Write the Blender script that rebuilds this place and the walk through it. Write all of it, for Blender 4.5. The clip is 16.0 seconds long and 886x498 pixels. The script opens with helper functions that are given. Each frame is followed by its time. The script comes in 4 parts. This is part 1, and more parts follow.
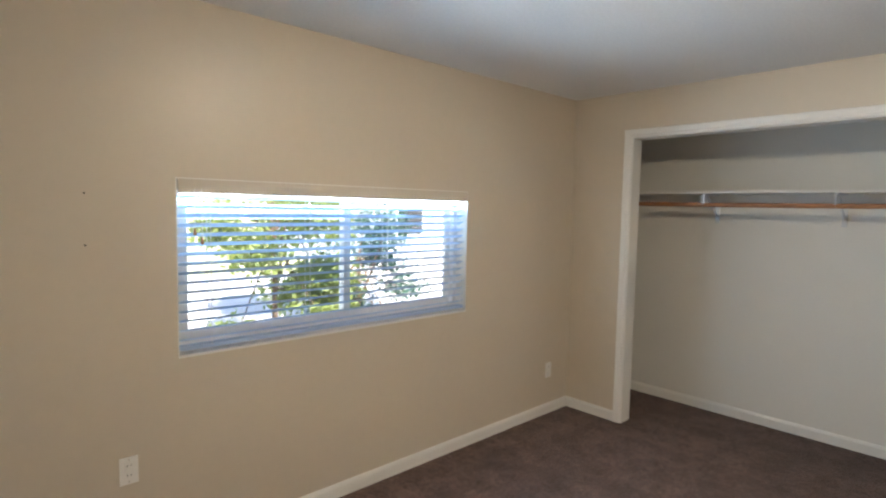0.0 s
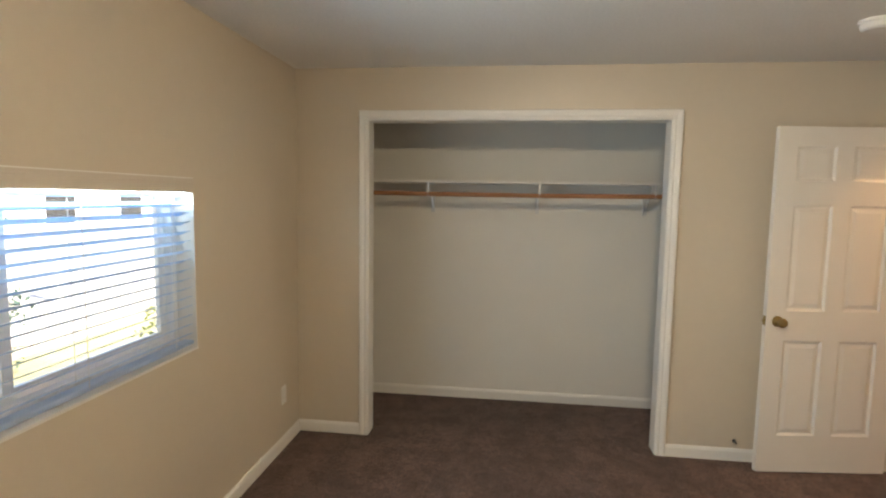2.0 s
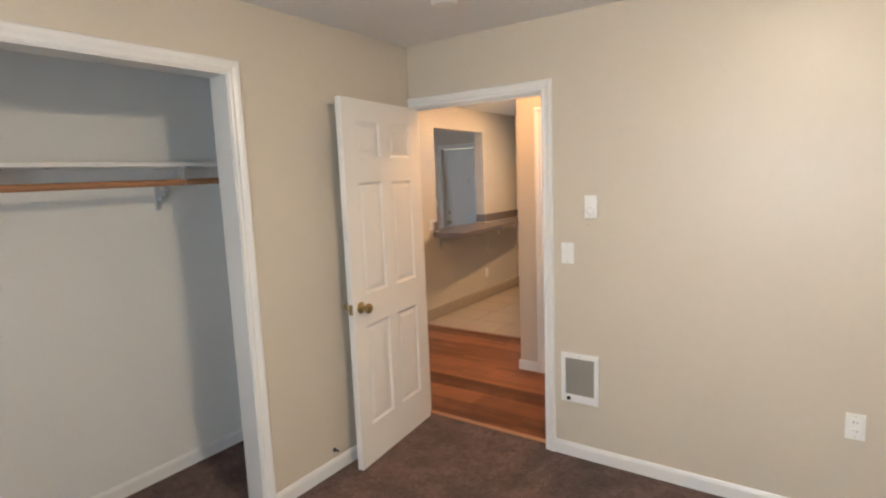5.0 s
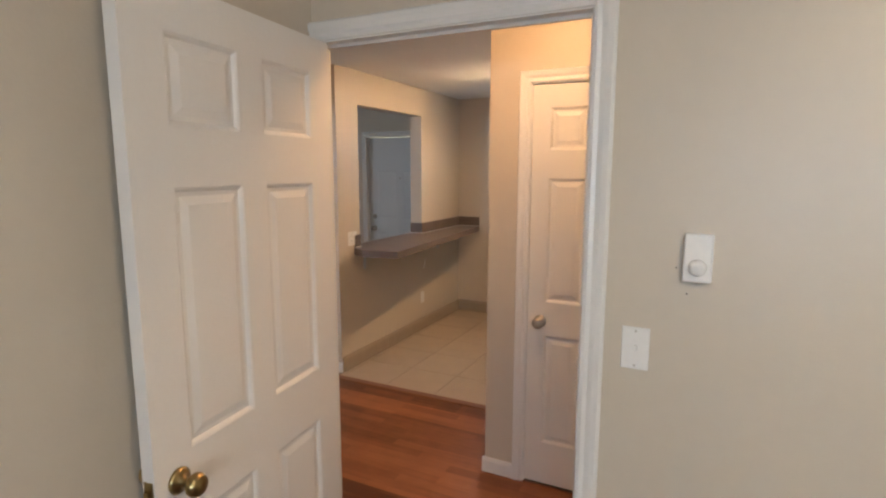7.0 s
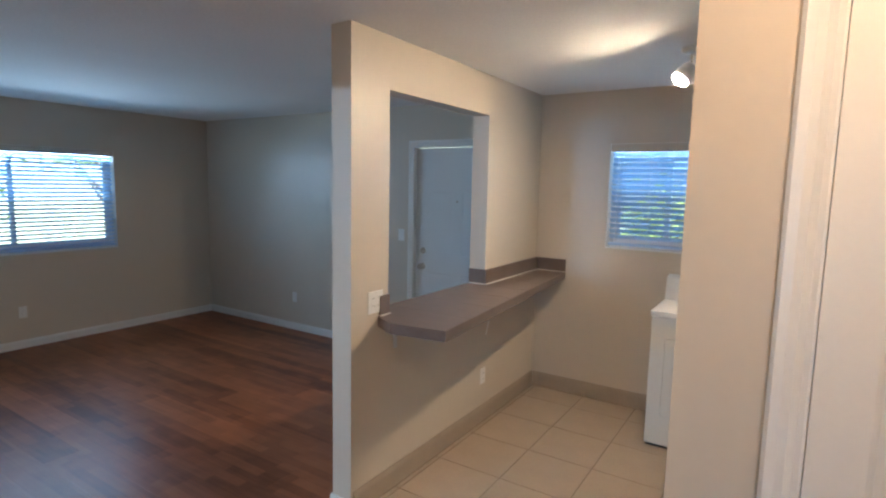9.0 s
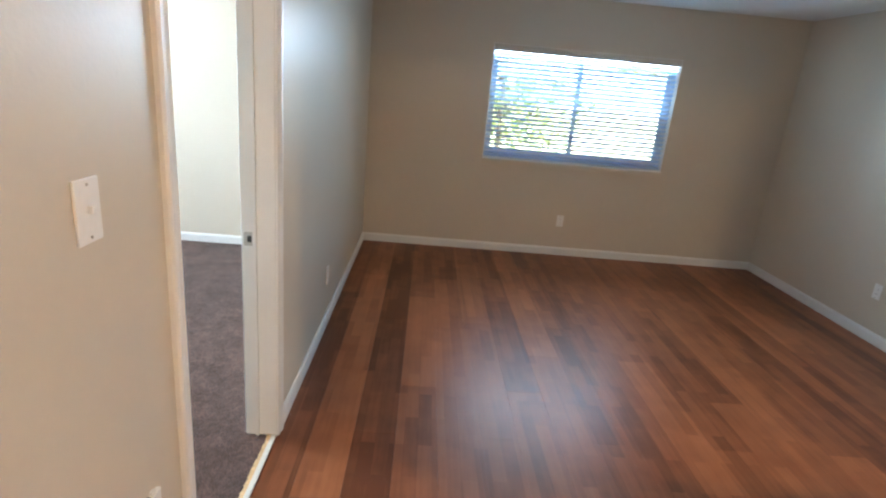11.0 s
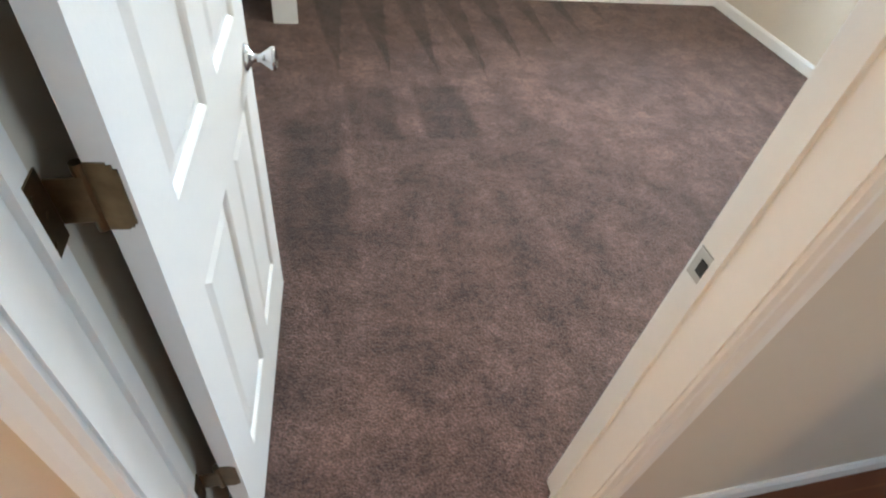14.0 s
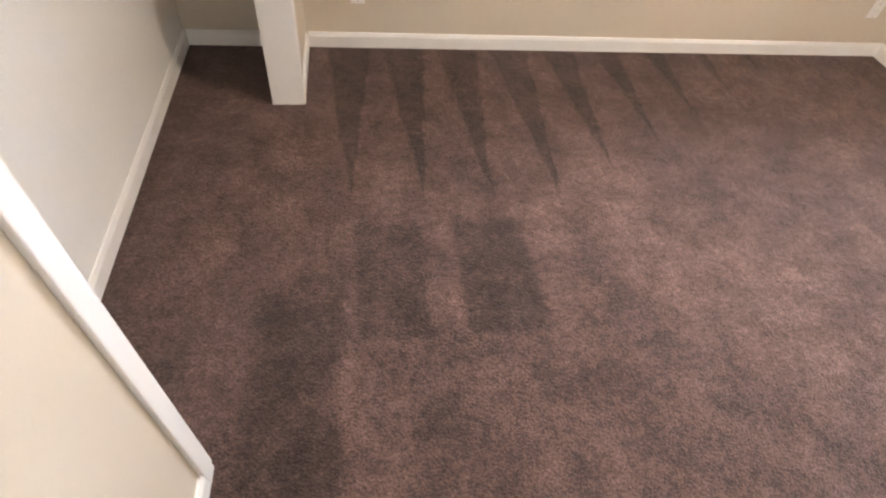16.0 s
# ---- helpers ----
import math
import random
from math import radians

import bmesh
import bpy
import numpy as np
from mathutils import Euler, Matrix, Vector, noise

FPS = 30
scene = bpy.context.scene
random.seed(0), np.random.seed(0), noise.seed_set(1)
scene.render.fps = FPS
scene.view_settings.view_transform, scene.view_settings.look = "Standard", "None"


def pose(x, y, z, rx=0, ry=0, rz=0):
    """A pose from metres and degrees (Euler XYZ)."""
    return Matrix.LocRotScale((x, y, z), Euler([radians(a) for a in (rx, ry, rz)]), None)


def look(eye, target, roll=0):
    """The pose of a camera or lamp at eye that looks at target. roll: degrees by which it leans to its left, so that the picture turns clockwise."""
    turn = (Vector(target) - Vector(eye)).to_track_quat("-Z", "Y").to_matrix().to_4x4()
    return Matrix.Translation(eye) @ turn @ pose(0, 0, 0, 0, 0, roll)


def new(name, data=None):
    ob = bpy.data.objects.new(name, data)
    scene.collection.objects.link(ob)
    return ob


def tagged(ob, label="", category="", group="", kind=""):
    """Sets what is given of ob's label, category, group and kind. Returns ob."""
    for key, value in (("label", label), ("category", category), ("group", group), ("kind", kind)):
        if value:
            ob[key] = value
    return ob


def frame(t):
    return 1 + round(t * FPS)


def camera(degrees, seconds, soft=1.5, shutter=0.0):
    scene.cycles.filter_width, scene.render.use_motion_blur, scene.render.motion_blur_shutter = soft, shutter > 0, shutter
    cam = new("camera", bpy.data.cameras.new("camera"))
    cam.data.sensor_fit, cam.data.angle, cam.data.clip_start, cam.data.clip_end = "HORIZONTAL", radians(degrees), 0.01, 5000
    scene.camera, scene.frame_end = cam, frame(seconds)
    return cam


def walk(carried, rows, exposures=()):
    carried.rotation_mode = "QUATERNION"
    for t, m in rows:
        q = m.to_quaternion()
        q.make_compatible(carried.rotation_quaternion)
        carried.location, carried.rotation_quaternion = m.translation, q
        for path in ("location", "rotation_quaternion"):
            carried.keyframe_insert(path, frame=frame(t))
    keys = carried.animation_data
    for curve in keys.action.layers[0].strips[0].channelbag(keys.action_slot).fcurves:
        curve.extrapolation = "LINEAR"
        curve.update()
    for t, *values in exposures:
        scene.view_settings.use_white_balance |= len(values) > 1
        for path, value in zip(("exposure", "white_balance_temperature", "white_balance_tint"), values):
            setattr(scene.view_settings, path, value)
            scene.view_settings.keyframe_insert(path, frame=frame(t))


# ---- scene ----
cam = camera(79.0, 16.0, soft=2.2)
PATH = [
    (0, (1.815, 2.501, 1.576), (3.171, 3.963, 1.425), 1.1),
    (0.5, (1.766, 2.694, 1.583), (3.35, 3.904, 1.415), 0.9),
    (1, (1.848, 2.937, 1.566), (3.606, 3.877, 1.406), 0.7),
    (1.5, (1.945, 3.252, 1.587), (3.845, 3.848, 1.402), 1.0),
    (2, (2.025, 3.53, 1.615), (4.001, 3.772, 1.424), 0.9),
    (2.5, (2.148, 3.791, 1.612), (4.135, 3.657, 1.429), 0.2),
    (3, (2.24, 4.149, 1.616), (4.142, 3.561, 1.419), -0.1),
    (3.5, (2.388, 4.279, 1.635), (4.147, 3.35, 1.42), -0.7),
    (4, (2.662, 4.293, 1.63), (4.238, 3.084, 1.395), -0.9),
    (4.5, (2.957, 4.212, 1.617), (4.297, 2.749, 1.364), -1.6),
    (5, (3.302, 4.053, 1.615), (4.435, 2.426, 1.35), -2.3),
    (5.2, (3.411, 3.948, 1.594), (4.483, 2.282, 1.325), -2.0),
    (7.3, (4.411, 2.497, 1.671), (5.274, 0.715, 1.388), 0.0),
    (7.5, (4.518, 2.335, 1.687), (5.365, 0.544, 1.413), -0.1),
    (8, (4.704, 1.908, 1.675), (5.491, 0.088, 1.411), 0.3),
    (8.5, (4.87, 1.548, 1.691), (5.731, -0.244, 1.47), 1.0),
    (9, (5.105, 1.246, 1.686), (6.176, -0.426, 1.452), 1.2),
    (9.5, (5.301, 0.983, 1.671), (6.709, -0.413, 1.409), 1.2),
    (10, (5.52, 0.766, 1.653), (7.269, -0.167, 1.386), 1.8),
    (10.2, (5.625, 0.715, 1.642), (7.463, -0.015, 1.348), 2.0),
    (12.5, (7.02, 0.298, 1.522), (8.384, 1.248, 0.406), 7.6),
    (13.3, (7.399, 0.464, 1.5), (8.162, 1.774, 0.196), 9.9),
    (14, (7.615, 0.755, 1.495), (8.072, 2.083, 0.074), 9.4),
    (14.5, (7.755, 1.05, 1.522), (8.077, 2.37, 0.056), 6.8),
    (15, (7.76, 1.365, 1.515), (8.036, 2.697, 0.05), 5.0),
    (15.5, (7.82, 1.686, 1.465), (8.102, 3.014, -0.003), 6.4),
    (16, (7.858, 2.002, 1.49), (8.14, 3.271, -0.029), 7.5),
]
EXPOSURES = [(0.0, 2.72, 6250, 11), (1.0, 2.68, 6500, 11), (2.0, 2.60, 7300, 11), (3.0, 2.92, 7300, 12), (5.0, 2.92, 6700, 14), (7.5, 2.48, 6300, 14),
             (8.0, 2.58, 5300, 7), (8.5, 2.68, 4500, 0), (9.5, 3.0, 5850, 8), (10.2, 3.35, 6000, 8), (12.3, 3.92, 6000, 5), (13.0, 3.95, 6000, 4), (13.5, 3.85, 5800, 2),
             (14.3, 3.65, 6900, 15), (15.0, 3.5, 7500, 23), (16.0, 3.74, 7300, 23)]
walk(cam, [(t, look(eye, target, roll)) for t, eye, target, roll in PATH], EXPOSURES)

# ---- world, sun, exposure ----
world = bpy.data.worlds.new("world")
scene.world = world
world.use_nodes = True
wn = world.node_tree
sky = wn.nodes.new("ShaderNodeTexSky")
sky.sky_type = "NISHITA"
sky.sun_disc = False
sky.sun_elevation, sky.sun_rotation = radians(46), radians(205)
wn.links.new(sky.outputs[0], wn.nodes["Background"].inputs[0])
wn.nodes["Background"].inputs[1].default_value = 0.10
sun = new("sun", bpy.data.lights.new("sun", "SUN"))
sun.data.energy, sun.data.angle, sun.data.color = 3.4, radians(0.5), (1.0, 0.93, 0.82)
sun.matrix_world = look((0, 0, 30), (0 + 12.3, 26.3, 0))


def sky_lamp(x, y, z, rz, w, power, spread=88):
    """Skylight that falls in by one window, from under the head of its opening."""
    lamp = new("window_skylight", bpy.data.lights.new("window_skylight", "AREA"))
    lamp.data.shape, lamp.data.size, lamp.data.size_y = "RECTANGLE", w, 0.06
    lamp.data.energy, lamp.data.color, lamp.data.spread = power, (0.66, 0.83, 1.0), radians(spread)
    lamp.matrix_world = pose(x, y, z, 0, 0, rz) @ pose(0, 0, 0, 76, 0, 0)
    return lamp


def sky_pane(x, y, z, rz, w, h, power):
    """The sky's light in the plane of a window's glass."""
    lamp = new("window_sky", bpy.data.lights.new("window_sky", "AREA"))
    lamp.data.shape, lamp.data.size, lamp.data.size_y = "RECTANGLE", w, h
    lamp.data.energy, lamp.data.color = power, (0.48, 0.76, 1.0)
    lamp.matrix_world = pose(x, y, z, 0, 0, rz) @ pose(0, 0, 0, 115, 0, 0)
    return lamp


sky_lamp(3.40, 4.945, 1.60, 180, 1.70, 5.6, 150)
sky_lamp(9.45, 4.655, 1.86, 180, 1.75, 11.0, 120)
sky_lamp(11.395, -0.92, 1.91, 90, 1.72, 3.6, 110)
sky_lamp(5.86, -2.965, 1.97, 0, 0.78, 1.0)
sky_pane(3.40, 4.937, 1.28, 180, 1.70, 0.66, 1.1)
sky_pane(9.45, 4.805, 1.44, 180, 1.7, 0.95, 0.9)
sky_pane(11.386, -0.92, 1.42, 90, 1.70, 0.92, 1.2)
sky_pane(5.86, -2.957, 1.62, 0, 0.78, 0.70, 0.40)

# ---- materials ----
def material(name, base, rough=0.6, metal=0.0, var=0.08, scale=3.0, fine=60.0, fine_var=0.04, bump=0.0, bump_scale=200.0,
             bump_detail=2.0, spec=0.5, emit=0.0, emit_colour=None, coords="Object", per_piece=0.0):
    """A surface with variation at two scales, relief of its own grain and, for pieces, a tone of their own."""
    m = bpy.data.materials.new(name)
    m.use_nodes = True
    t = m.node_tree
    b = t.nodes["Principled BSDF"]
    b.inputs["Roughness"].default_value, b.inputs["Metallic"].default_value = rough, metal
    b.inputs["Specular IOR Level"].default_value = spec
    co = t.nodes.new("ShaderNodeTexCoord")
    big, small = t.nodes.new("ShaderNodeTexNoise"), t.nodes.new("ShaderNodeTexNoise")
    big.inputs["Scale"].default_value, small.inputs["Scale"].default_value = scale, fine
    big.inputs["Detail"].default_value = 3.0
    for n in (big, small):
        t.links.new(co.outputs[coords], n.inputs["Vector"])
    def scaled(socket, amount):
        n = t.nodes.new("ShaderNodeMath")
        n.operation, n.inputs[1].default_value = "MULTIPLY_ADD", amount
        n.inputs[2].default_value = -amount / 2
        t.links.new(socket, n.inputs[0])
        return n.outputs[0]
    def added(s1, s2):
        n = t.nodes.new("ShaderNodeMath")
        t.links.new(s1, n.inputs[0]), t.links.new(s2, n.inputs[1])
        return n.outputs[0]
    total = added(scaled(big.outputs["Fac"], var * 2), scaled(small.outputs["Fac"], fine_var * 2))
    if per_piece:
        info = t.nodes.new("ShaderNodeObjectInfo")
        total = added(total, scaled(info.outputs["Random"], per_piece))
    one = t.nodes.new("ShaderNodeMath")
    one.inputs[1].default_value = 1.0
    t.links.new(total, one.inputs[0])
    mix = t.nodes.new("ShaderNodeVectorMath")
    mix.operation = "SCALE"
    mix.inputs[0].default_value = base
    t.links.new(one.outputs[0], mix.inputs["Scale"])
    t.links.new(mix.outputs[0], b.inputs["Base Color"])
    if bump:
        grain, bm_node = t.nodes.new("ShaderNodeTexNoise"), t.nodes.new("ShaderNodeBump")
        grain.inputs["Scale"].default_value, grain.inputs["Detail"].default_value = bump_scale, bump_detail
        bm_node.inputs["Strength"].default_value, bm_node.inputs["Distance"].default_value = bump, 0.002
        t.links.new(co.outputs[coords], grain.inputs["Vector"])
        t.links.new(grain.outputs["Fac"], bm_node.inputs["Height"])
        t.links.new(bm_node.outputs[0], b.inputs["Normal"])
    if emit:
        b.inputs["Emission Color"].default_value = (*(emit_colour or base), 1)
        b.inputs["Emission Strength"].default_value = emit
    return m


WALL = material("wall_paint", (0.61, 0.54, 0.44), rough=0.38, var=0.03, scale=1.5, fine=25, fine_var=0.02, bump=0.22, bump_scale=90, bump_detail=3)
CLOSET = material("closet_paint", (0.74, 0.73, 0.69), rough=0.6, var=0.03, scale=1.5, fine_var=0.02, bump=0.3, bump_scale=90)
CEILING = material("ceiling_texture", (0.82, 0.805, 0.775), rough=0.9, var=0.04, scale=2, fine=70, fine_var=0.08, bump=1.0, bump_scale=75, bump_detail=4)
TRIM = material("white_trim_paint", (0.78, 0.77, 0.74), rough=0.35, var=0.03, scale=4, fine=80, fine_var=0.02, bump=0.08, bump_scale=120)
DOOR = material("door_paint", (0.80, 0.78, 0.74), rough=0.38, var=0.03, scale=3, fine=90, fine_var=0.02, bump=0.1, bump_scale=150)
ENTRY = material("entry_door_paint", (0.72, 0.74, 0.74), rough=0.4, var=0.03, bump=0.05)
PLASTIC = material("white_plastic", (0.82, 0.81, 0.78), rough=0.35, var=0.02)
# White plastic toned beige: the valance's backlit shade is put into its colour.
VALANCE = material("shaded_valance", (0.60, 0.54, 0.46), rough=0.5, var=0.03)
VINYL = material("vinyl_window_frame", (0.80, 0.82, 0.84), rough=0.35, var=0.02)
# White slats tinted blue, so skylight's tone sits in their base colour.
SLAT = material("blue_tinted_slat", (0.66, 0.73, 0.82), rough=0.45, var=0.03, fine=120, fine_var=0.02, per_piece=0.04)
BRONZE = material("hinge_bronze", (0.17, 0.125, 0.07), rough=0.38, metal=1.0, var=0.5, scale=50)
BRASS = material("antique_brass", (0.34, 0.25, 0.11), rough=0.28, metal=1.0, var=0.2, scale=40)
CHROME = material("chrome", (0.62, 0.63, 0.65), rough=0.12, metal=1.0, var=0.03)
NICKEL = material("satin_nickel", (0.50, 0.47, 0.42), rough=0.3, metal=1.0, var=0.05)
DARK = material("dark_gap", (0.03, 0.03, 0.03), rough=0.7)
ROD = material("closet_rod_wood", (0.36, 0.17, 0.08), rough=0.45, var=0.25, scale=8, fine=70, fine_var=0.12)
BRACKET = material("bracket_metal", (0.62, 0.64, 0.66), rough=0.35, metal=0.6, var=0.05)
GRILLE = material("heater_grille", (0.30, 0.28, 0.25), rough=0.5, var=0.2, scale=20)
BAR = material("heater_grille_bar", (0.42, 0.39, 0.33), rough=0.45, var=0.15, scale=20)
COUNTER = material("counter_tile", (0.165, 0.125, 0.105), rough=0.32, var=0.22, scale=9, fine=60, fine_var=0.15, bump=0.15, bump_scale=60, per_piece=0.12)
GROUT = material("grout", (0.44, 0.40, 0.34), rough=0.9, var=0.1)
FLOOR_GROUT = material("floor_grout", (0.20, 0.16, 0.12), rough=0.9, var=0.15)
CAULK = material("white_caulk", (0.75, 0.74, 0.70), rough=0.6)
TILE = material("floor_tile", (0.45, 0.36, 0.265), rough=0.34, var=0.10, scale=6, fine=50, fine_var=0.06, bump=0.15, bump_scale=25, per_piece=0.06)
COVE = material("tile_base", (0.40, 0.33, 0.25), rough=0.4, var=0.1, scale=8, fine=60, fine_var=0.06, per_piece=0.06)
APPLIANCE = material("appliance_enamel", (0.80, 0.79, 0.75), rough=0.25, var=0.02)
SHEATH = material("house_siding", (0.42, 0.44, 0.47), rough=0.8, var=0.08)
ROOFING = material("roof_shingle", (0.10, 0.10, 0.11), rough=0.9, var=0.2, scale=5)
LEAF = material("leaf", (0.20, 0.235, 0.075), rough=0.5, var=0.6, scale=2, fine=14, fine_var=0.3)
EVERGREEN = material("evergreen_leaf", (0.035, 0.085, 0.06), rough=0.5, var=0.5, scale=3, fine=14, fine_var=0.3)
BARK = material("bark", (0.13, 0.09, 0.06), rough=0.95, var=0.3, scale=8)
BULB = material("lit_bulb", (1.0, 0.75, 0.45), emit=340.0, emit_colour=(1.0, 0.66, 0.36))
DOME = material("lit_glass_dome", (0.9, 0.85, 0.75), emit=21.0, emit_colour=(1.0, 0.83, 0.60))
DOME_COOL = material("lit_cool_dome", (0.9, 0.88, 0.82), emit=9.5, emit_colour=(1.0, 0.87, 0.70))
HALLDOME = material("lit_hall_dome", (0.9, 0.82, 0.7), emit=7.0, emit_colour=(1.0, 0.57, 0.26))


def let_light_through(m, colour, share):
    """Thin leaves and vinyl slats pass part of the light that falls on their other side."""
    t = m.node_tree
    thin, blend = t.nodes.new("ShaderNodeBsdfTranslucent"), t.nodes.new("ShaderNodeMixShader")
    thin.inputs["Color"].default_value, blend.inputs[0].default_value = (*colour, 1), share
    t.links.new(t.nodes["Principled BSDF"].outputs[0], blend.inputs[1])
    t.links.new(thin.outputs[0], blend.inputs[2])
    t.links.new(blend.outputs[0], t.nodes["Material Output"].inputs["Surface"])


# The slats' passed light carries the same painted sky blue.
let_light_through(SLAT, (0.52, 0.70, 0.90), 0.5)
let_light_through(LEAF, (0.30, 0.38, 0.10), 0.5)
let_light_through(EVERGREEN, (0.08, 0.16, 0.10), 0.35)

GLASS = bpy.data.materials.new("window_glass")
GLASS.use_nodes = True
gb = GLASS.node_tree.nodes["Principled BSDF"]
gb.inputs["Transmission Weight"].default_value, gb.inputs["Roughness"].default_value = 1.0, 0.0
gb.inputs["IOR"].default_value = 1.45
gb.inputs["Base Color"].default_value = (0.96, 0.98, 1.0, 1)


def carpet_material():
    """Cut-pile carpet: tufts, mottling, and the nap laid in strokes by a vacuum cleaner."""
    m = bpy.data.materials.new("carpet")
    m.use_nodes = True
    t = m.node_tree
    b = t.nodes["Principled BSDF"]
    b.inputs["Roughness"].default_value = 0.95
    b.inputs["Specular IOR Level"].default_value = 0.1
    b.inputs["Sheen Weight"].default_value = 0.12
    b.inputs["Sheen Roughness"].default_value = 0.6
    co = t.nodes.new("ShaderNodeTexCoord")
    def noise_of(scale, detail, vec=None, kind="ShaderNodeTexNoise"):
        n = t.nodes.new(kind)
        n.inputs["Scale"].default_value = scale
        if "Detail" in n.inputs:
            n.inputs["Detail"].default_value = detail
        t.links.new(vec or co.outputs["Object"], n.inputs["Vector"])
        return n
    mottle, mid, tuft = noise_of(6.5, 9.0), noise_of(34, 5.0), noise_of(150, 4.0)
    mottle.inputs["Roughness"].default_value = 0.62
    patch = noise_of(1.1, 4.0)
    stretch = t.nodes.new("ShaderNodeMapping")
    stretch.inputs["Scale"].default_value = (5.0, 0.9, 1.0)
    t.links.new(co.outputs["Object"], stretch.inputs["Vector"])
    nap = noise_of(1.0, 3.0, stretch.outputs[0])
    def ramp(socket, lo, hi, v0, v1):
        n = t.nodes.new("ShaderNodeMapRange")
        n.inputs["From Min"].default_value, n.inputs["From Max"].default_value = lo, hi
        n.inputs["To Min"].default_value, n.inputs["To Max"].default_value = v0, v1
        t.links.new(socket, n.inputs["Value"])
        return n.outputs[0]
    def calc(op, s1, s2=None, v2=0.0):
        n = t.nodes.new("ShaderNodeMath")
        n.operation, n.inputs[1].default_value = op, v2
        t.links.new(s1, n.inputs[0])
        if s2 is not None:
            t.links.new(s2, n.inputs[1])
        return n.outputs[0]
    # strokes of the vacuum cleaner: wedges that open towards the far wall
    split = t.nodes.new("ShaderNodeSeparateXYZ")
    t.links.new(co.outputs["Object"], split.inputs[0])
    stray = ramp(mottle.outputs["Fac"], 0.3, 0.7, -0.014, 0.014)
    sx, sy = calc("ADD", split.outputs["X"], stray), calc("ADD", split.outputs["Y"], stray)
    def band(socket, lo, hi, soft=0.03):
        return calc("MULTIPLY", ramp(socket, lo - soft, lo + soft, 0.0, 1.0), ramp(socket, hi - soft, hi + soft, 1.0, 0.0))
    across = calc("FRACT", calc("MULTIPLY", calc("ADD", sx, None, 0.503), None, 3.55))
    tent = calc("ABSOLUTE", calc("SUBTRACT", across, None, 0.5))
    reach = calc("ADD", ramp(sy, 3.42, 4.70, -0.03, 0.40), calc("ADD", ramp(sx, 7.5, 7.6, -1.0, 0.0), ramp(sx, 8.7, 10.2, 0.0, -0.34)))
    wedge = ramp(calc("SUBTRACT", reach, tent), -0.018, 0.018, 1.20, 0.64)
    # squares of laid-over nap in front of the wedges, and a darker pass beside the closet
    square = calc("MULTIPLY", band(sy, 2.88, 3.38, 0.02), calc("ADD", band(sx, 7.82, 8.06, 0.015), band(sx, 8.18, 8.45, 0.015)))
    pass_by = calc("MULTIPLY", band(sy, 2.15, 3.10, 0.10), band(sx, 7.50, 7.77, 0.02))
    sweep = calc("MULTIPLY", band(sy, 2.30, 2.86, 0.08), band(sx, 7.96, 8.22, 0.04))
    square = ramp(calc("ADD", calc("ADD", square, pass_by), calc("MULTIPLY", sweep, None, 0.5)), 0.0, 1.0, 1.04, 0.60)
    factor = None
    for s in (ramp(mottle.outputs["Fac"], 0.40, 0.60, 0.76, 1.26), ramp(patch.outputs["Fac"], 0.42, 0.58, 0.88, 1.12), ramp(mid.outputs["Fac"], 0.3, 0.7, 0.74, 1.26),
              ramp(tuft.outputs["Fac"], 0.32, 0.68, 0.52, 1.48), ramp(nap.outputs["Fac"], 0.44, 0.56, 0.93, 1.07), wedge, square):
        factor = s if factor is None else calc("MULTIPLY", factor, s)
    mix = t.nodes.new("ShaderNodeVectorMath")
    mix.operation, mix.inputs[0].default_value = "SCALE", (0.080, 0.046, 0.037)
    t.links.new(factor, mix.inputs["Scale"])
    t.links.new(mix.outputs[0], b.inputs["Base Color"])
    bump = t.nodes.new("ShaderNodeBump")
    bump.inputs["Strength"].default_value, bump.inputs["Distance"].default_value = 1.0, 0.010
    t.links.new(tuft.outputs["Fac"], bump.inputs["Height"])
    t.links.new(bump.outputs[0], b.inputs["Normal"])
    return m


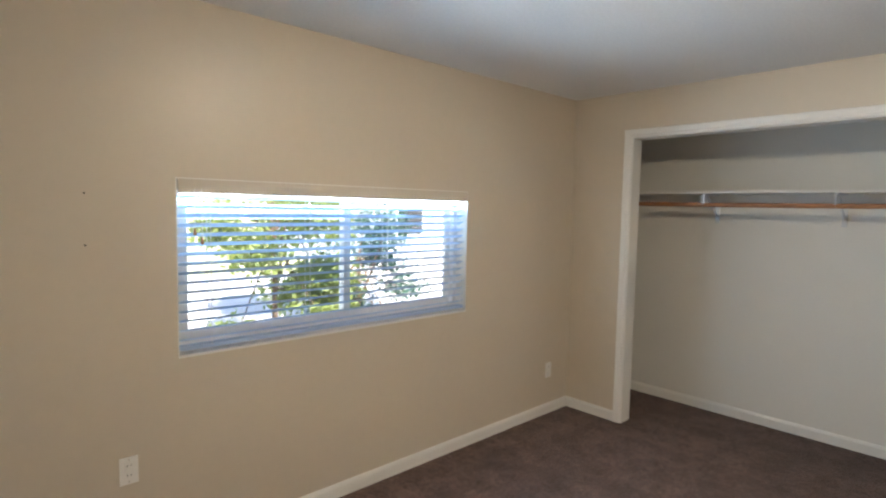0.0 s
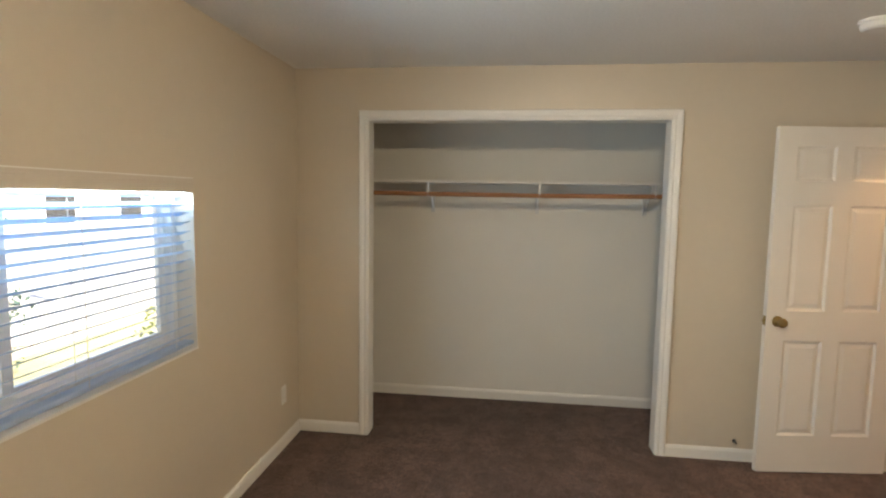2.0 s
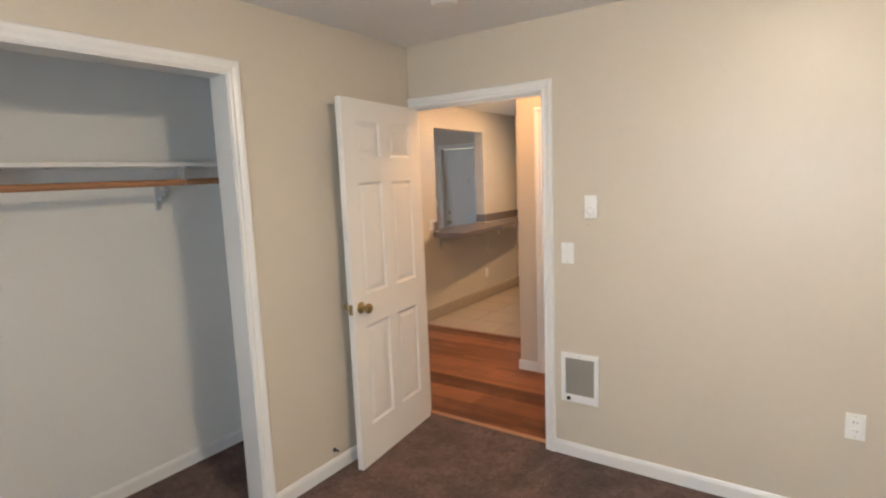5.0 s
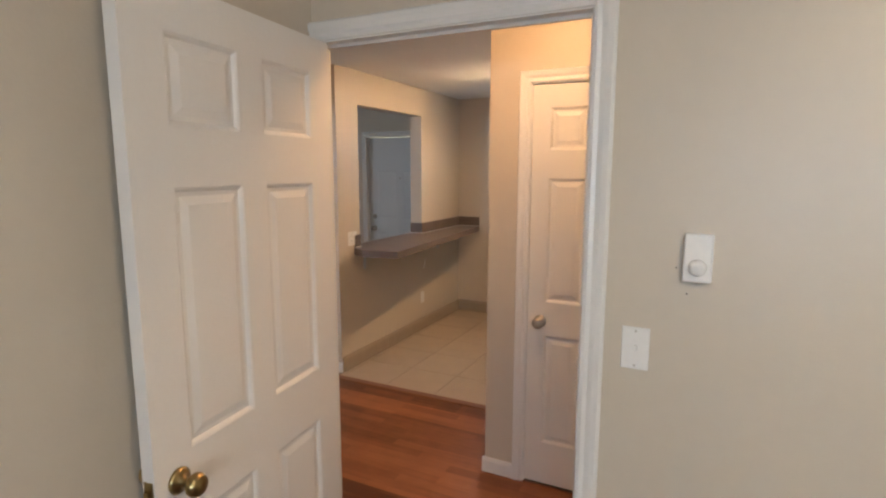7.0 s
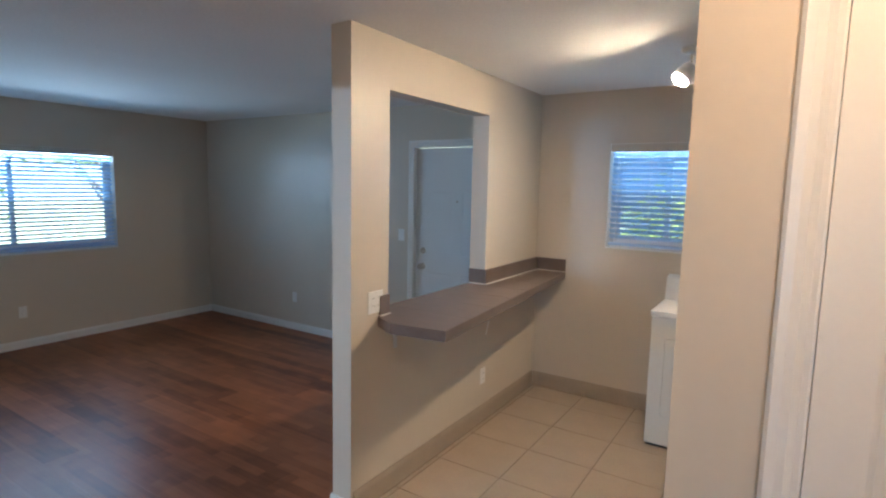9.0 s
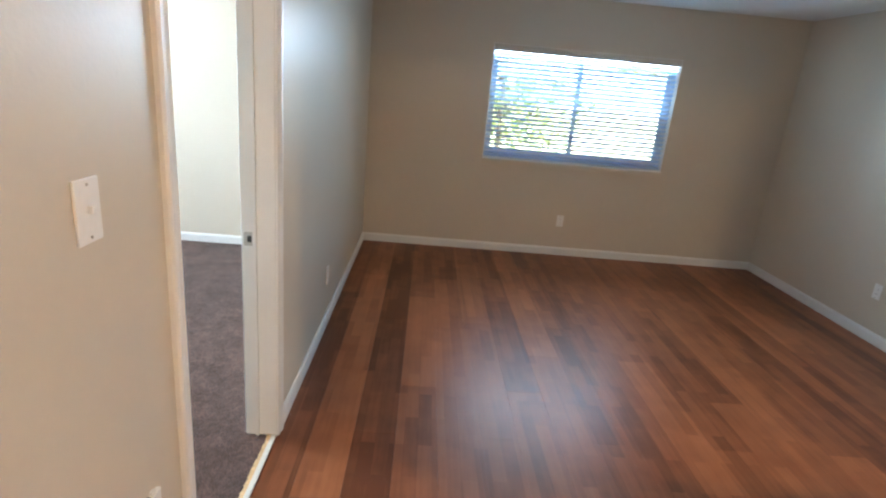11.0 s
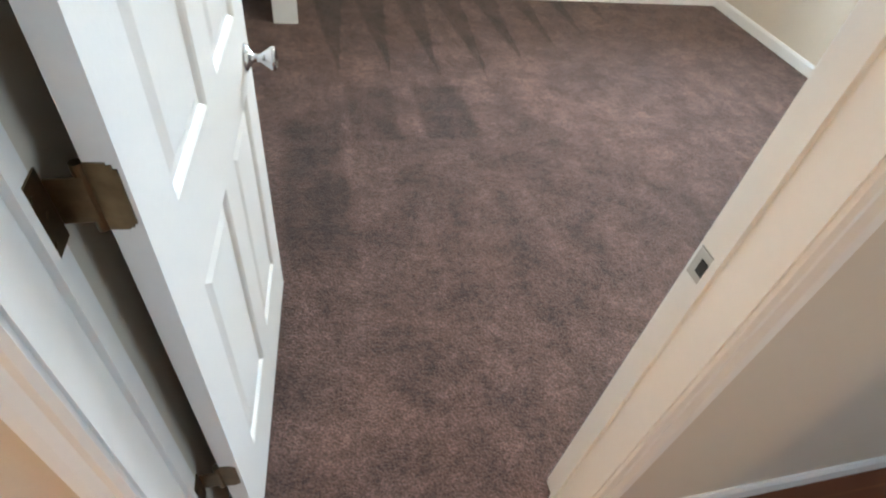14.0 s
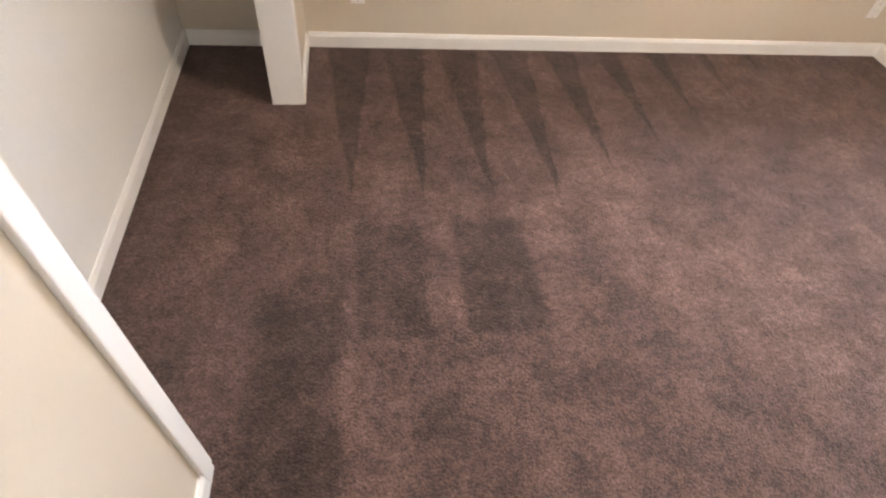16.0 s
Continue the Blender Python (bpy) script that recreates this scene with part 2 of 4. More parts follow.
def plank_material():
    """Three-strip oak laminate: strips of differing tone, long grain, low gloss."""
    m = bpy.data.materials.new("oak_laminate")
    m.use_nodes = True
    t = m.node_tree
    b = t.nodes["Principled BSDF"]
    b.inputs["Roughness"].default_value = 0.36
    b.inputs["Specular IOR Level"].default_value = 0.18
    geo, info = t.nodes.new("ShaderNodeNewGeometry"), t.nodes.new("ShaderNodeObjectInfo")
    strips = t.nodes.new("ShaderNodeTexBrick")
    strips.inputs["Scale"].default_value = 1.0
    strips.inputs["Brick Width"].default_value, strips.inputs["Row Height"].default_value = 0.42, 0.065
    strips.inputs["Mortar Size"].default_value = 0.0006
    strips.inputs["Color1"].default_value, strips.inputs["Color2"].default_value = (0, 0, 0, 1), (1, 1, 1, 1)
    strips.inputs["Mortar"].default_value = (0.1, 0.1, 0.1, 1)
    t.links.new(geo.outputs["Position"], strips.inputs["Vector"])
    stretch = t.nodes.new("ShaderNodeMapping")
    stretch.inputs["Scale"].default_value = (1.6, 22.0, 1.0)
    t.links.new(geo.outputs["Position"], stretch.inputs["Vector"])
    grain = t.nodes.new("ShaderNodeTexNoise")
    grain.inputs["Scale"].default_value, grain.inputs["Detail"].default_value = 2.0, 6.0
    t.links.new(stretch.outputs[0], grain.inputs["Vector"])
    def muladd(s, k, c):
        n = t.nodes.new("ShaderNodeMath")
        n.operation = "MULTIPLY_ADD"
        n.inputs[1].default_value, n.inputs[2].default_value = k, c
        t.links.new(s, n.inputs[0])
        return n.outputs[0]
    def add(s1, s2):
        n = t.nodes.new("ShaderNodeMath")
        t.links.new(s1, n.inputs[0]), t.links.new(s2, n.inputs[1])
        return n.outputs[0]
    fac = add(add(muladd(strips.outputs["Color"], 0.26, 0.0), muladd(info.outputs["Random"], 0.28, 0.08)), muladd(grain.outputs["Fac"], 0.30, -0.09))
    lay = t.nodes.new("ShaderNodeSeparateXYZ")
    t.links.new(geo.outputs["Position"], lay.inputs[0])
    def course(pitch, shift):
        n = t.nodes.new("ShaderNodeMath")
        n.operation = "FLOOR"
        t.links.new(muladd(lay.outputs["Y"], 1.0 / pitch, shift), n.inputs[0])
        tone = t.nodes.new("ShaderNodeTexWhiteNoise")
        tone.noise_dimensions = "1D"
        t.links.new(n.outputs[0], tone.inputs["W"])
        return tone.outputs["Value"]
    fac = add(fac, add(muladd(course(0.195, 15.128), 0.36, -0.18), muladd(course(0.0975, 40.26), 0.20, -0.10)))
    knots = t.nodes.new("ShaderNodeTexNoise")
    knots.inputs["Scale"].default_value, knots.inputs["Detail"].default_value = 7.0, 4.0
    t.links.new(geo.outputs["Position"], knots.inputs["Vector"])
    fac = add(fac, muladd(knots.outputs["Fac"], 0.36, -0.18))
    ramp = t.nodes.new("ShaderNodeValToRGB")
    ramp.color_ramp.elements[0].position, ramp.color_ramp.elements[1].position = 0.1, 0.85
    ramp.color_ramp.elements[0].color, ramp.color_ramp.elements[1].color = (0.120, 0.040, 0.017, 1), (0.41, 0.150, 0.063, 1)
    t.links.new(fac, ramp.inputs["Fac"])
    t.links.new(ramp.outputs[0], b.inputs["Base Color"])
    bump = t.nodes.new("ShaderNodeBump")
    bump.inputs["Strength"].default_value, bump.inputs["Distance"].default_value = 0.12, 0.001
    t.links.new(grain.outputs["Fac"], bump.inputs["Height"])
    t.links.new(bump.outputs[0], b.inputs["Normal"])
    return m


def ground_material():
    m = material("ground_cover", (0.33, 0.32, 0.18), rough=0.95, var=0.6, scale=0.35, fine=9, fine_var=0.25, bump=0.6, bump_scale=30)
    return m


CARPET, PLANK, GROUND = carpet_material(), plank_material(), ground_material()
PAVING = material("pale_gravel", (0.48, 0.45, 0.41), rough=0.95, var=0.2, scale=0.8, fine=25, fine_var=0.2)


# ---- builders ----
def box(bm, x0, x1, y0, y1, z0, z1, bevel=0.0):
    vs = [bm.verts.new((x, y, z)) for x in (x0, x1) for y in (y0, y1) for z in (z0, z1)]
    fs = [bm.faces.new([vs[i] for i in f]) for f in ((0, 1, 3, 2), (4, 6, 7, 5), (0, 4, 5, 1), (2, 3, 7, 6), (0, 2, 6, 4), (1, 5, 7, 3))]
    if bevel:
        es = list({e for f in fs for e in f.edges})
        bmesh.ops.bevel(bm, geom=es, offset=bevel, segments=2, affect="EDGES", profile=0.6)
    return bm


def boxes(*dims, bevel=0.0):
    bm = bmesh.new()
    for d in dims:
        box(bm, *d, bevel=bevel)
    return bm


def cylinder(bm, p0, p1, r0, r1=None, n=20):
    p0, p1 = Vector(p0), Vector(p1)
    turn = (p1 - p0).to_track_quat("Z", "Y").to_matrix().to_4x4()
    bmesh.ops.create_cone(bm, cap_ends=True, segments=n, radius1=r0, radius2=r0 if r1 is None else r1, depth=(p1 - p0).length,
                          matrix=Matrix.Translation((p0 + p1) / 2) @ turn)
    return bm


def lathe(bm, origin, axis, profile, n=24):
    """Turns (radius, distance along axis) points round an axis."""
    turn = Vector(axis).to_track_quat("Z", "Y").to_matrix().to_4x4()
    m = Matrix.Translation(origin) @ turn
    rings = []
    for r, h in profile:
        rings.append([bm.verts.new(m @ Vector((r * math.cos(2 * math.pi * i / n), r * math.sin(2 * math.pi * i / n), h))) for i in range(n)])
    for a, b in zip(rings, rings[1:]):
        for i in range(n):
            bm.faces.new((a[i], a[(i + 1) % n], b[(i + 1) % n], b[i]))
    bm.faces.new(list(reversed(rings[0])))
    bm.faces.new(rings[-1])
    return bm


def part(name, bm, mat, parent=None, label="", smooth=False):
    if bm.faces:
        bmesh.ops.recalc_face_normals(bm, faces=bm.faces[:])
    me = bpy.data.meshes.new(name)
    bm.to_mesh(me)
    bm.free()
    me.materials.append(mat)
    if smooth:
        for p in me.polygons:
            p.use_smooth = True
    ob = new(name, me)
    ob.parent = parent
    if label:
        tagged(ob, label)
    return ob


def thing(name, label, category, at=(0, 0, 0), group="", kind=""):
    return tagged(new(name), label, category, group, kind) if at == (0, 0, 0) else placed(name, label, category, at, group, kind)


def placed(name, label, category, at, group="", kind=""):
    ob = tagged(new(name), label, category, group, kind)
    ob.matrix_world = Matrix.Translation(at) if not isinstance(at, Matrix) else at
    return ob


def wall(name, axis, a0, a1, f0, f1, z0, z1, openings=(), mat=WALL, label="smooth beige painted drywall wall"):
    """A wall along axis x or y from a0 to a1, between its faces f0 and f1, with openings (a, a, z, z) cut through it."""
    us = sorted({a0, a1, *[v for o in openings for v in o[:2]]})
    ws = sorted({z0, z1, *[v for o in openings for v in o[2:]]})
    def solid(i, j):
        if not (0 <= i < len(us) - 1 and 0 <= j < len(ws) - 1):
            return False
        u, w = (us[i] + us[i + 1]) / 2, (ws[j] + ws[j + 1]) / 2
        return not any(o[0] < u < o[1] and o[2] < w < o[3] for o in openings)
    bm = bmesh.new()
    cache = {}
    def v(u, f, w):
        k = (round(u, 4), round(f, 4), round(w, 4))
        if k not in cache:
            cache[k] = bm.verts.new((u, f, w) if axis == "x" else (f, u, w))
        return cache[k]
    for i in range(len(us) - 1):
        for j in range(len(ws) - 1):
            if not solid(i, j):
                continue
            ua, ub, wa, wb = us[i], us[i + 1], ws[j], ws[j + 1]
            for f in (f0, f1):
                bm.faces.new((v(ua, f, wa), v(ub, f, wa), v(ub, f, wb), v(ua, f, wb)))
            if not solid(i - 1, j):
                bm.faces.new((v(ua, f0, wa), v(ua, f1, wa), v(ua, f1, wb), v(ua, f0, wb)))
            if not solid(i + 1, j):
                bm.faces.new((v(ub, f0, wa), v(ub, f1, wa), v(ub, f1, wb), v(ub, f0, wb)))
            if not solid(i, j - 1):
                bm.faces.new((v(ua, f0, wa), v(ub, f0, wa), v(ub, f1, wa), v(ua, f1, wa)))
            if not solid(i, j + 1):
                bm.faces.new((v(ua, f0, wb), v(ub, f0, wb), v(ub, f1, wb), v(ua, f1, wb)))
    return tagged(part(name, bm, mat), label, "wall", kind="structure")


CASING = ((0.004, 0.0), (0.004, 0.010), (0.014, 0.014), (0.026, 0.011), (0.040, 0.017), (0.056, 0.019), (0.063, 0.012), (0.063, 0.0))


def casing(parent, axis, face, out, a0, a1, top, label="white moulded door casing"):
    """Moulded trim round an opening from a0 to a1, on the wall face that looks along out."""
    bm = bmesh.new()
    rows = []
    for u, d in CASING:
        f = face + out * d
        rows.append([bm.verts.new((p, f, z) if axis == "x" else (f, p, z)) for p, z in ((a0 - u, 0.0), (a0 - u, top + u), (a1 + u, top + u), (a1 + u, 0.0))])
    for ra, rb in zip(rows, rows[1:]):
        for i in range(3):
            bm.faces.new((ra[i], ra[i + 1], rb[i + 1], rb[i]))
    for i in (0, 3):
        bm.faces.new([r[i] for r in rows])
    return part("casing", bm, TRIM, parent, label)


def jamb(parent, axis, f0, f1, a0, a1, top, stop=None, t=0.018):
    """The lining of an opening, with a door stop."""
    bm = bmesh.new()
    def put(p0, p1, g0, g1, z0, z1):
        box(bm, *((p0, p1, g0, g1) if axis == "x" else (g0, g1, p0, p1)), z0, z1)
    f0, f1 = f0 - 0.002, f1 + 0.002
    put(a0 - t, a0 + 0.001, f0, f1, 0, top), put(a1 - 0.001, a1 + t, f0, f1, 0, top), put(a0 - t, a1 + t, f0, f1, top - 0.001, top + t)
    if stop:
        g0, g1 = stop
        put(a0, a0 + 0.011, g0, g1, 0, top - 0.011), put(a1 - 0.011, a1, g0, g1, 0, top - 0.011), put(a0, a1, g0, g1, top - 0.011, top)
    return part("jamb", bm, TRIM, parent, "white painted door lining")


def baseboard(segments, inward, mat=TRIM, height=0.082, name="baseboard", label="white painted baseboard with eased top"):
    """One board a straight run: (axis, a0, a1, face, direction into the room)."""
    for axis, a0, a1, face, d in segments:
        bm = bmesh.new()
        prof = ((0.0, 0.0), (0.013, 0.0), (0.013, height * 0.78), (0.009, height * 0.9), (0.005, height), (0.0, height))
        ends = [[bm.verts.new((a, face + d * u, z) if axis == "x" else (face + d * u, a, z)) for u, z in prof] for a in (a0, a1)]
        n = len(prof)
        for i in range(n):
            bm.faces.new((ends[0][i], ends[0][(i + 1) % n], ends[1][(i + 1) % n], ends[1][i]))
        bm.faces.new(ends[0]), bm.faces.new(list(reversed(ends[1])))
        tagged(part(name, bm, mat), label, "baseboard", kind="structure")


def slab_mesh(w, h, th, panels, relief=1.0):
    """A door leaf from x 0 to w, y 0 to -th, with moulded panels (x0, x1, z0, z1) sunk in both faces."""
    bm = bmesh.new()
    xs = sorted({0, w, *[v for p in panels for v in p[:2]]})
    zs = sorted({0, h, *[v for p in panels for v in p[2:]]})
    for y, s in ((0.0, -1), (-th, 1)):
        for i in range(len(xs) - 1):
            for j in range(len(zs) - 1):
                x0, x1, z0, z1 = xs[i], xs[i + 1], zs[j], zs[j + 1]
                hit = any(p[0] <= x0 and x1 <= p[1] and p[2] <= z0 and z1 <= p[3] for p in panels)
                steps = ((0, 0),) if not hit else ((0, 0), (0.006, 0.003), (0.012, 0.009), (0.022, 0.009), (0.042, 0.003))
                loops = [[bm.verts.new(c) for c in ((x0 + k, y + s * d * relief, z0 + k), (x1 - k, y + s * d * relief, z0 + k), (x1 - k, y + s * d * relief, z1 - k), (x0 + k, y + s * d * relief, z1 - k))] for k, d in steps]
                for a, b in zip(loops, loops[1:]):
                    for q in range(4):
                        bm.faces.new((a[q], a[(q + 1) % 4], b[(q + 1) % 4], b[q]))
                bm.faces.new(loops[-1])
    bmesh.ops.remove_doubles(bm, verts=bm.verts[:], dist=0.0002)
    c = [bm.verts.new((x, y, z)) for x in (0, w) for y in (0, -th) for z in (0, h)]
    for f in ((0, 1, 3, 2), (4, 6, 7, 5), (0, 2, 6, 4), (1, 5, 7, 3)):
        bm.faces.new([c[k] for k in f])
    return bm


def six_panels(w, narrow=False):
    st, mid = 0.115 * w / 0.81, 0.10 * w / 0.81
    pw = (w - 2 * st - mid) / 2
    cols = ((st, st + pw), (st + pw + mid, w - st))
    return [(a, b, z0, z1) for a, b in cols for z0, z1 in ((0.225, 0.80), (0.975, 1.59), (1.725, 1.925))]


def knob(parent, x, z, y, out, mat, label, flare=False):
    """A door knob with its rose on the face at y."""
    bm = bmesh.new()
    prof = ((0.001, 0), (0.031, 0.0), (0.032, 0.004), (0.024, 0.011), (0.012, 0.014), (0.011, 0.030), (0.019, 0.036), (0.027, 0.046), (0.028, 0.056), (0.022, 0.066), (0.008, 0.069), (0.001, 0.069))
    if flare:
        prof = ((0.001, 0), (0.031, 0.0), (0.032, 0.004), (0.020, 0.012), (0.010, 0.018), (0.009, 0.034), (0.016, 0.044), (0.026, 0.058), (0.027, 0.066), (0.022, 0.069), (0.018, 0.064), (0.001, 0.064))
    lathe(bm, (x, y, z), (0, out, 0), prof)
    return part("knob", bm, mat, parent, label, smooth=True)


# ---- structure: walls, floors, ceiling ----
H = 2.43
wall("wall_north_bedroom", "x", 1.05, 6.35, 4.93, 5.08, -0.5, H, [(2.53, 4.277, 0.91, 1.685)])
wall("wall_west_bedroom", "y", 1.10, 4.93, 1.05, 1.20, -0.5, H)
wall("wall_hall_north", "x", 1.05, 6.0, 1.185, 1.275, 0, H, [(4.55, 5.455, 0.0, 2.05)])
wall("wall_living_north", "x", 6.0, 11.53, 1.10, 1.225, 0, H, [(7.355, 8.195, 0.0, 2.05)])
wall("wall_closet_front", "y", 1.275, 4.93, 5.455, 5.575, 0, H, [(2.575, 4.442, 0.0, 2.10)])
wall("wall_closet_back", "y", 1.225, 4.93, 6.25, 6.35, 0, H, mat=CLOSET, label="pale painted closet back wall")
wall("wall_closet_end", "x", 5.575, 6.25, 2.00, 2.10, 0, H, mat=CLOSET, label="pale painted closet end wall")
wall("wall_closet_two_back", "y", 1.225, 4.64, 6.90, 7.01, 0, H, mat=CLOSET, label="pale painted closet back wall")
wall("wall_closet_two_front", "y", 1.95, 4.15, 7.31, 7.43, 0, H, [(2.53, 4.15, 0.0, 2.10)])
wall("wall_closet_two_return", "y", 1.225, 1.95, 7.23, 7.35, 0, H)
wall("wall_closet_two_stub", "y", 4.15, 4.64, 7.475, 7.595, 0, H)
wall("wall_closet_two_end", "x", 7.01, 7.31, 2.10, 2.20, 0, H, mat=CLOSET, label="pale painted closet end wall")
wall("wall_north_second_bedroom", "x", 6.35, 11.07, 4.64, 4.79, -0.5, H, [(8.55, 10.35, 0.92, 1.95)])
wall("wall_east_second_bedroom", "y", 1.225, 4.64, 10.92, 11.07, -0.5, H)
wall("wall_east_living", "y", -2.95, 1.10, 11.38, 11.53, -0.5, H, [(-1.815, -0.03, 0.93, 1.99)])
wall("wall_south", "x", 3.2, 11.53, -3.10, -2.95, -0.5, H, [(5.45, 6.29, 1.23, 2.03), (7.21, 8.13, 0.0, 2.04)])
wall("wall_hall_south", "x", 3.2, 5.27, 0.03, 0.15, 0, H, [(4.437, 5.05, 0.0, 2.05)])
wall("wall_hall_closet", "x", 3.3, 5.27, -0.72, -0.60, 0, H)
wall("wall_hall_closet_side", "y", -0.60, 0.03, 5.17, 5.27, 0, H)
wall("wall_passthrough", "y", -2.95, -0.675, 6.86, 6.985, 0, H, [(-2.045, -0.965, 0.955, 2.165)])
wall("wall_hall_west", "y", -2.95, 1.10, 3.10, 3.20, -0.5, H)
tagged(part("ceiling", boxes((1.0, 11.6, -3.2, 5.2, H, H + 0.2)), CEILING), "off-white ceiling with knockdown texture", "ceiling", kind="structure")
tagged(part("subfloor", boxes((1.0, 11.6, -3.2, 5.2, -0.5, -0.012)), FLOOR_GROUT), "dull brown subfloor under the finishes", "floor", kind="structure")
# Unseen roof; its deep south overhang is added to keep sun off the kitchen blind.
tagged(part("roof", boxes((0.6, 12.0, -4.28, 5.6, H + 0.2, H + 0.3)), ROOFING), "dark low roof, unseen, south overhang added to shade the kitchen window", "roof", kind="structure")


def carpet(name, rects):
    bm = bmesh.new()
    for x0, x1, y0, y1 in rects:
        box(bm, x0, x1, y0, y1, -0.012, 0.004)
    return tagged(part(name, bm, CARPET), "dark brown cut-pile carpet with vacuum marks", "carpet", kind="structure")


carpet("floor_carpet_bedroom", [(1.2, 5.455, 1.275, 4.93), (4.55, 5.455, 1.225, 1.275), (5.455, 5.575, 2.575, 4.442), (5.575, 6.25, 2.10, 4.93)])
carpet("floor_carpet_second_bedroom", [(7.43, 10.92, 1.225, 4.64), (7.35, 7.43, 1.225, 1.95), (7.355, 8.195, 1.122, 1.225), (7.31, 7.43, 2.53, 4.15), (6.95, 7.31, 2.20, 4.64), (7.31, 7.43, 4.15, 4.64)])
def frayed_strip(x0, x1, y, z):
    """Carpet backing whose torn edge wanders towards the pile."""
    rng = random.Random(21)
    bm = bmesh.new()
    n = 90
    rows = []
    for i in range(n + 1):
        x = x0 + (x1 - x0) * i / n
        reach = 0.016 + 0.006 * noise.noise((x * 9, 0.3, 0)) + rng.uniform(-0.004, 0.004)
        rows.append([bm.verts.new(p) for p in ((x, y, z - 0.01), (x, y, z), (x, y + reach, z + rng.uniform(-0.001, 0.002)), (x, y + reach, z - 0.01))])
    for p, q in zip(rows, rows[1:]):
        for k in range(3):
            bm.faces.new((p[k], q[k], q[k + 1], p[k + 1]))
    return bm


tagged(part("threshold_strip", boxes((7.355, 8.195, 1.098, 1.120, -0.01, 0.008), bevel=0.003), material("pale_metal_edge", (0.70, 0.67, 0.60), rough=0.4, var=0.15, scale=14, fine=80, fine_var=0.1)),
       "pale strip where carpet meets laminate", "threshold", kind="structure")
tagged(part("carpet_edge", frayed_strip(7.357, 8.193, 1.120, 0.0075), material("carpet_backing", (0.66, 0.46, 0.24), rough=0.8, var=0.4, scale=14, fine=80, fine_var=0.3)),
       "frayed tan carpet backing along the doorway", "carpet edge", kind="structure")
tagged(part("threshold_strip", boxes((4.55, 5.455, 1.185, 1.225, -0.01, 0.007), bevel=0.003), material("wood_reducer", (0.42, 0.21, 0.11), rough=0.4, var=0.2, scale=9, fine=60, fine_var=0.1)),
       "wooden reducer strip at the bedroom door", "threshold", kind="structure")

# baseboards
baseboard([("x", 1.2, 5.442, 4.93, -1), ("y", 4.506, 4.93, 5.455, -1), ("y", 1.275, 2.511, 5.455, -1), ("x", 1.2, 4.486, 1.275, 1), ("y", 1.288, 4.917, 1.2, 1),
           ("y", 2.113, 4.917, 6.25, -1), ("x", 5.575, 6.25, 4.93, -1), ("x", 5.575, 6.25, 2.10, 1)], 1)
baseboard([("x", 7.608, 10.907, 4.64, -1), ("y", 1.225, 4.64, 10.92, -1), ("x", 8.259, 10.907, 1.225, 1), ("y", 1.95, 2.485, 7.43, 1), ("y", 4.165, 4.627, 7.595, 1),
           ("y", 2.213, 4.64, 7.01, 1), ("x", 7.023, 7.475, 4.64, -1)], 1)
baseboard([("x", 8.259, 11.367, 1.10, -1), ("x", 6.0, 7.291, 1.10, -1), ("x", 5.519, 6.0, 1.185, -1), ("x", 3.2, 4.486, 1.185, -1), ("y", -2.95, 1.10, 11.38, -1), ("x", 8.194, 11.367, -2.95, 1),
           ("x", 5.114, 5.283, 0.15, 1), ("x", 6.849, 6.996, -0.675, 1), ("y", -2.95, -0.675, 6.985, 1), ("x", 7.0, 7.146, -2.95, 1), ("x", 3.2, 4.373, 0.15, 1), ("y", -0.72, 0.15, 5.27, 1)], 1)
baseboard([("y", -2.95, -0.69, 6.86, -1), ("x", 3.3, 6.847, -2.95, 1)], 1, mat=COVE, height=0.125, name="tile_base", label="tan ceramic tile wall base")

# closet casings
closet_1 = thing("closet_opening", "wide closet opening with white moulded casing", "closet", kind="structure")
casing(closet_1, "y", 5.455, -1, 2.575, 4.442, 2.10, "white moulded closet casing")
jamb(closet_1, "y", 5.455, 5.575, 2.575, 4.442, 2.10)
closet_2 = thing("closet_opening", "closet opening edged in white painted trim", "closet", kind="structure")
part("jamb", boxes((7.465, 7.605, 4.128, 4.15, 0, 2.1)), TRIM, closet_2)
part("casing", boxes((7.595, 7.610, 4.135, 4.175, 0, 2.1), bevel=0.004), TRIM, closet_2)
part("jamb", boxes((7.305, 7.435, 2.530, 2.548, 0, 2.1)), TRIM, closet_2)
part("casing", boxes((7.43, 7.444, 2.485, 2.532, 0, 2.16), bevel=0.004), TRIM, closet_2)


# ---- doors ----
def hinge(parent, z, h=0.09):
    bm = bmesh.new()
    cylinder(bm, (0.0, 0.006, z - h / 2), (0.0, 0.006, z + h / 2), 0.0065, n=12)
    box(bm, -0.0025, 0.0005, -0.030, 0.004, z - h / 2 + 0.008, z + h / 2 - 0.008)
    box(bm, -0.0024, 0.0004, -0.026, 0.004, z - h / 2 + 0.003, z + h / 2 - 0.003)
    box(bm, -0.0023, 0.0003, -0.021, 0.004, z - h / 2, z + h / 2)
    return part("hinge", bm, BRONZE, parent, "antique brass butt hinge", smooth=False)


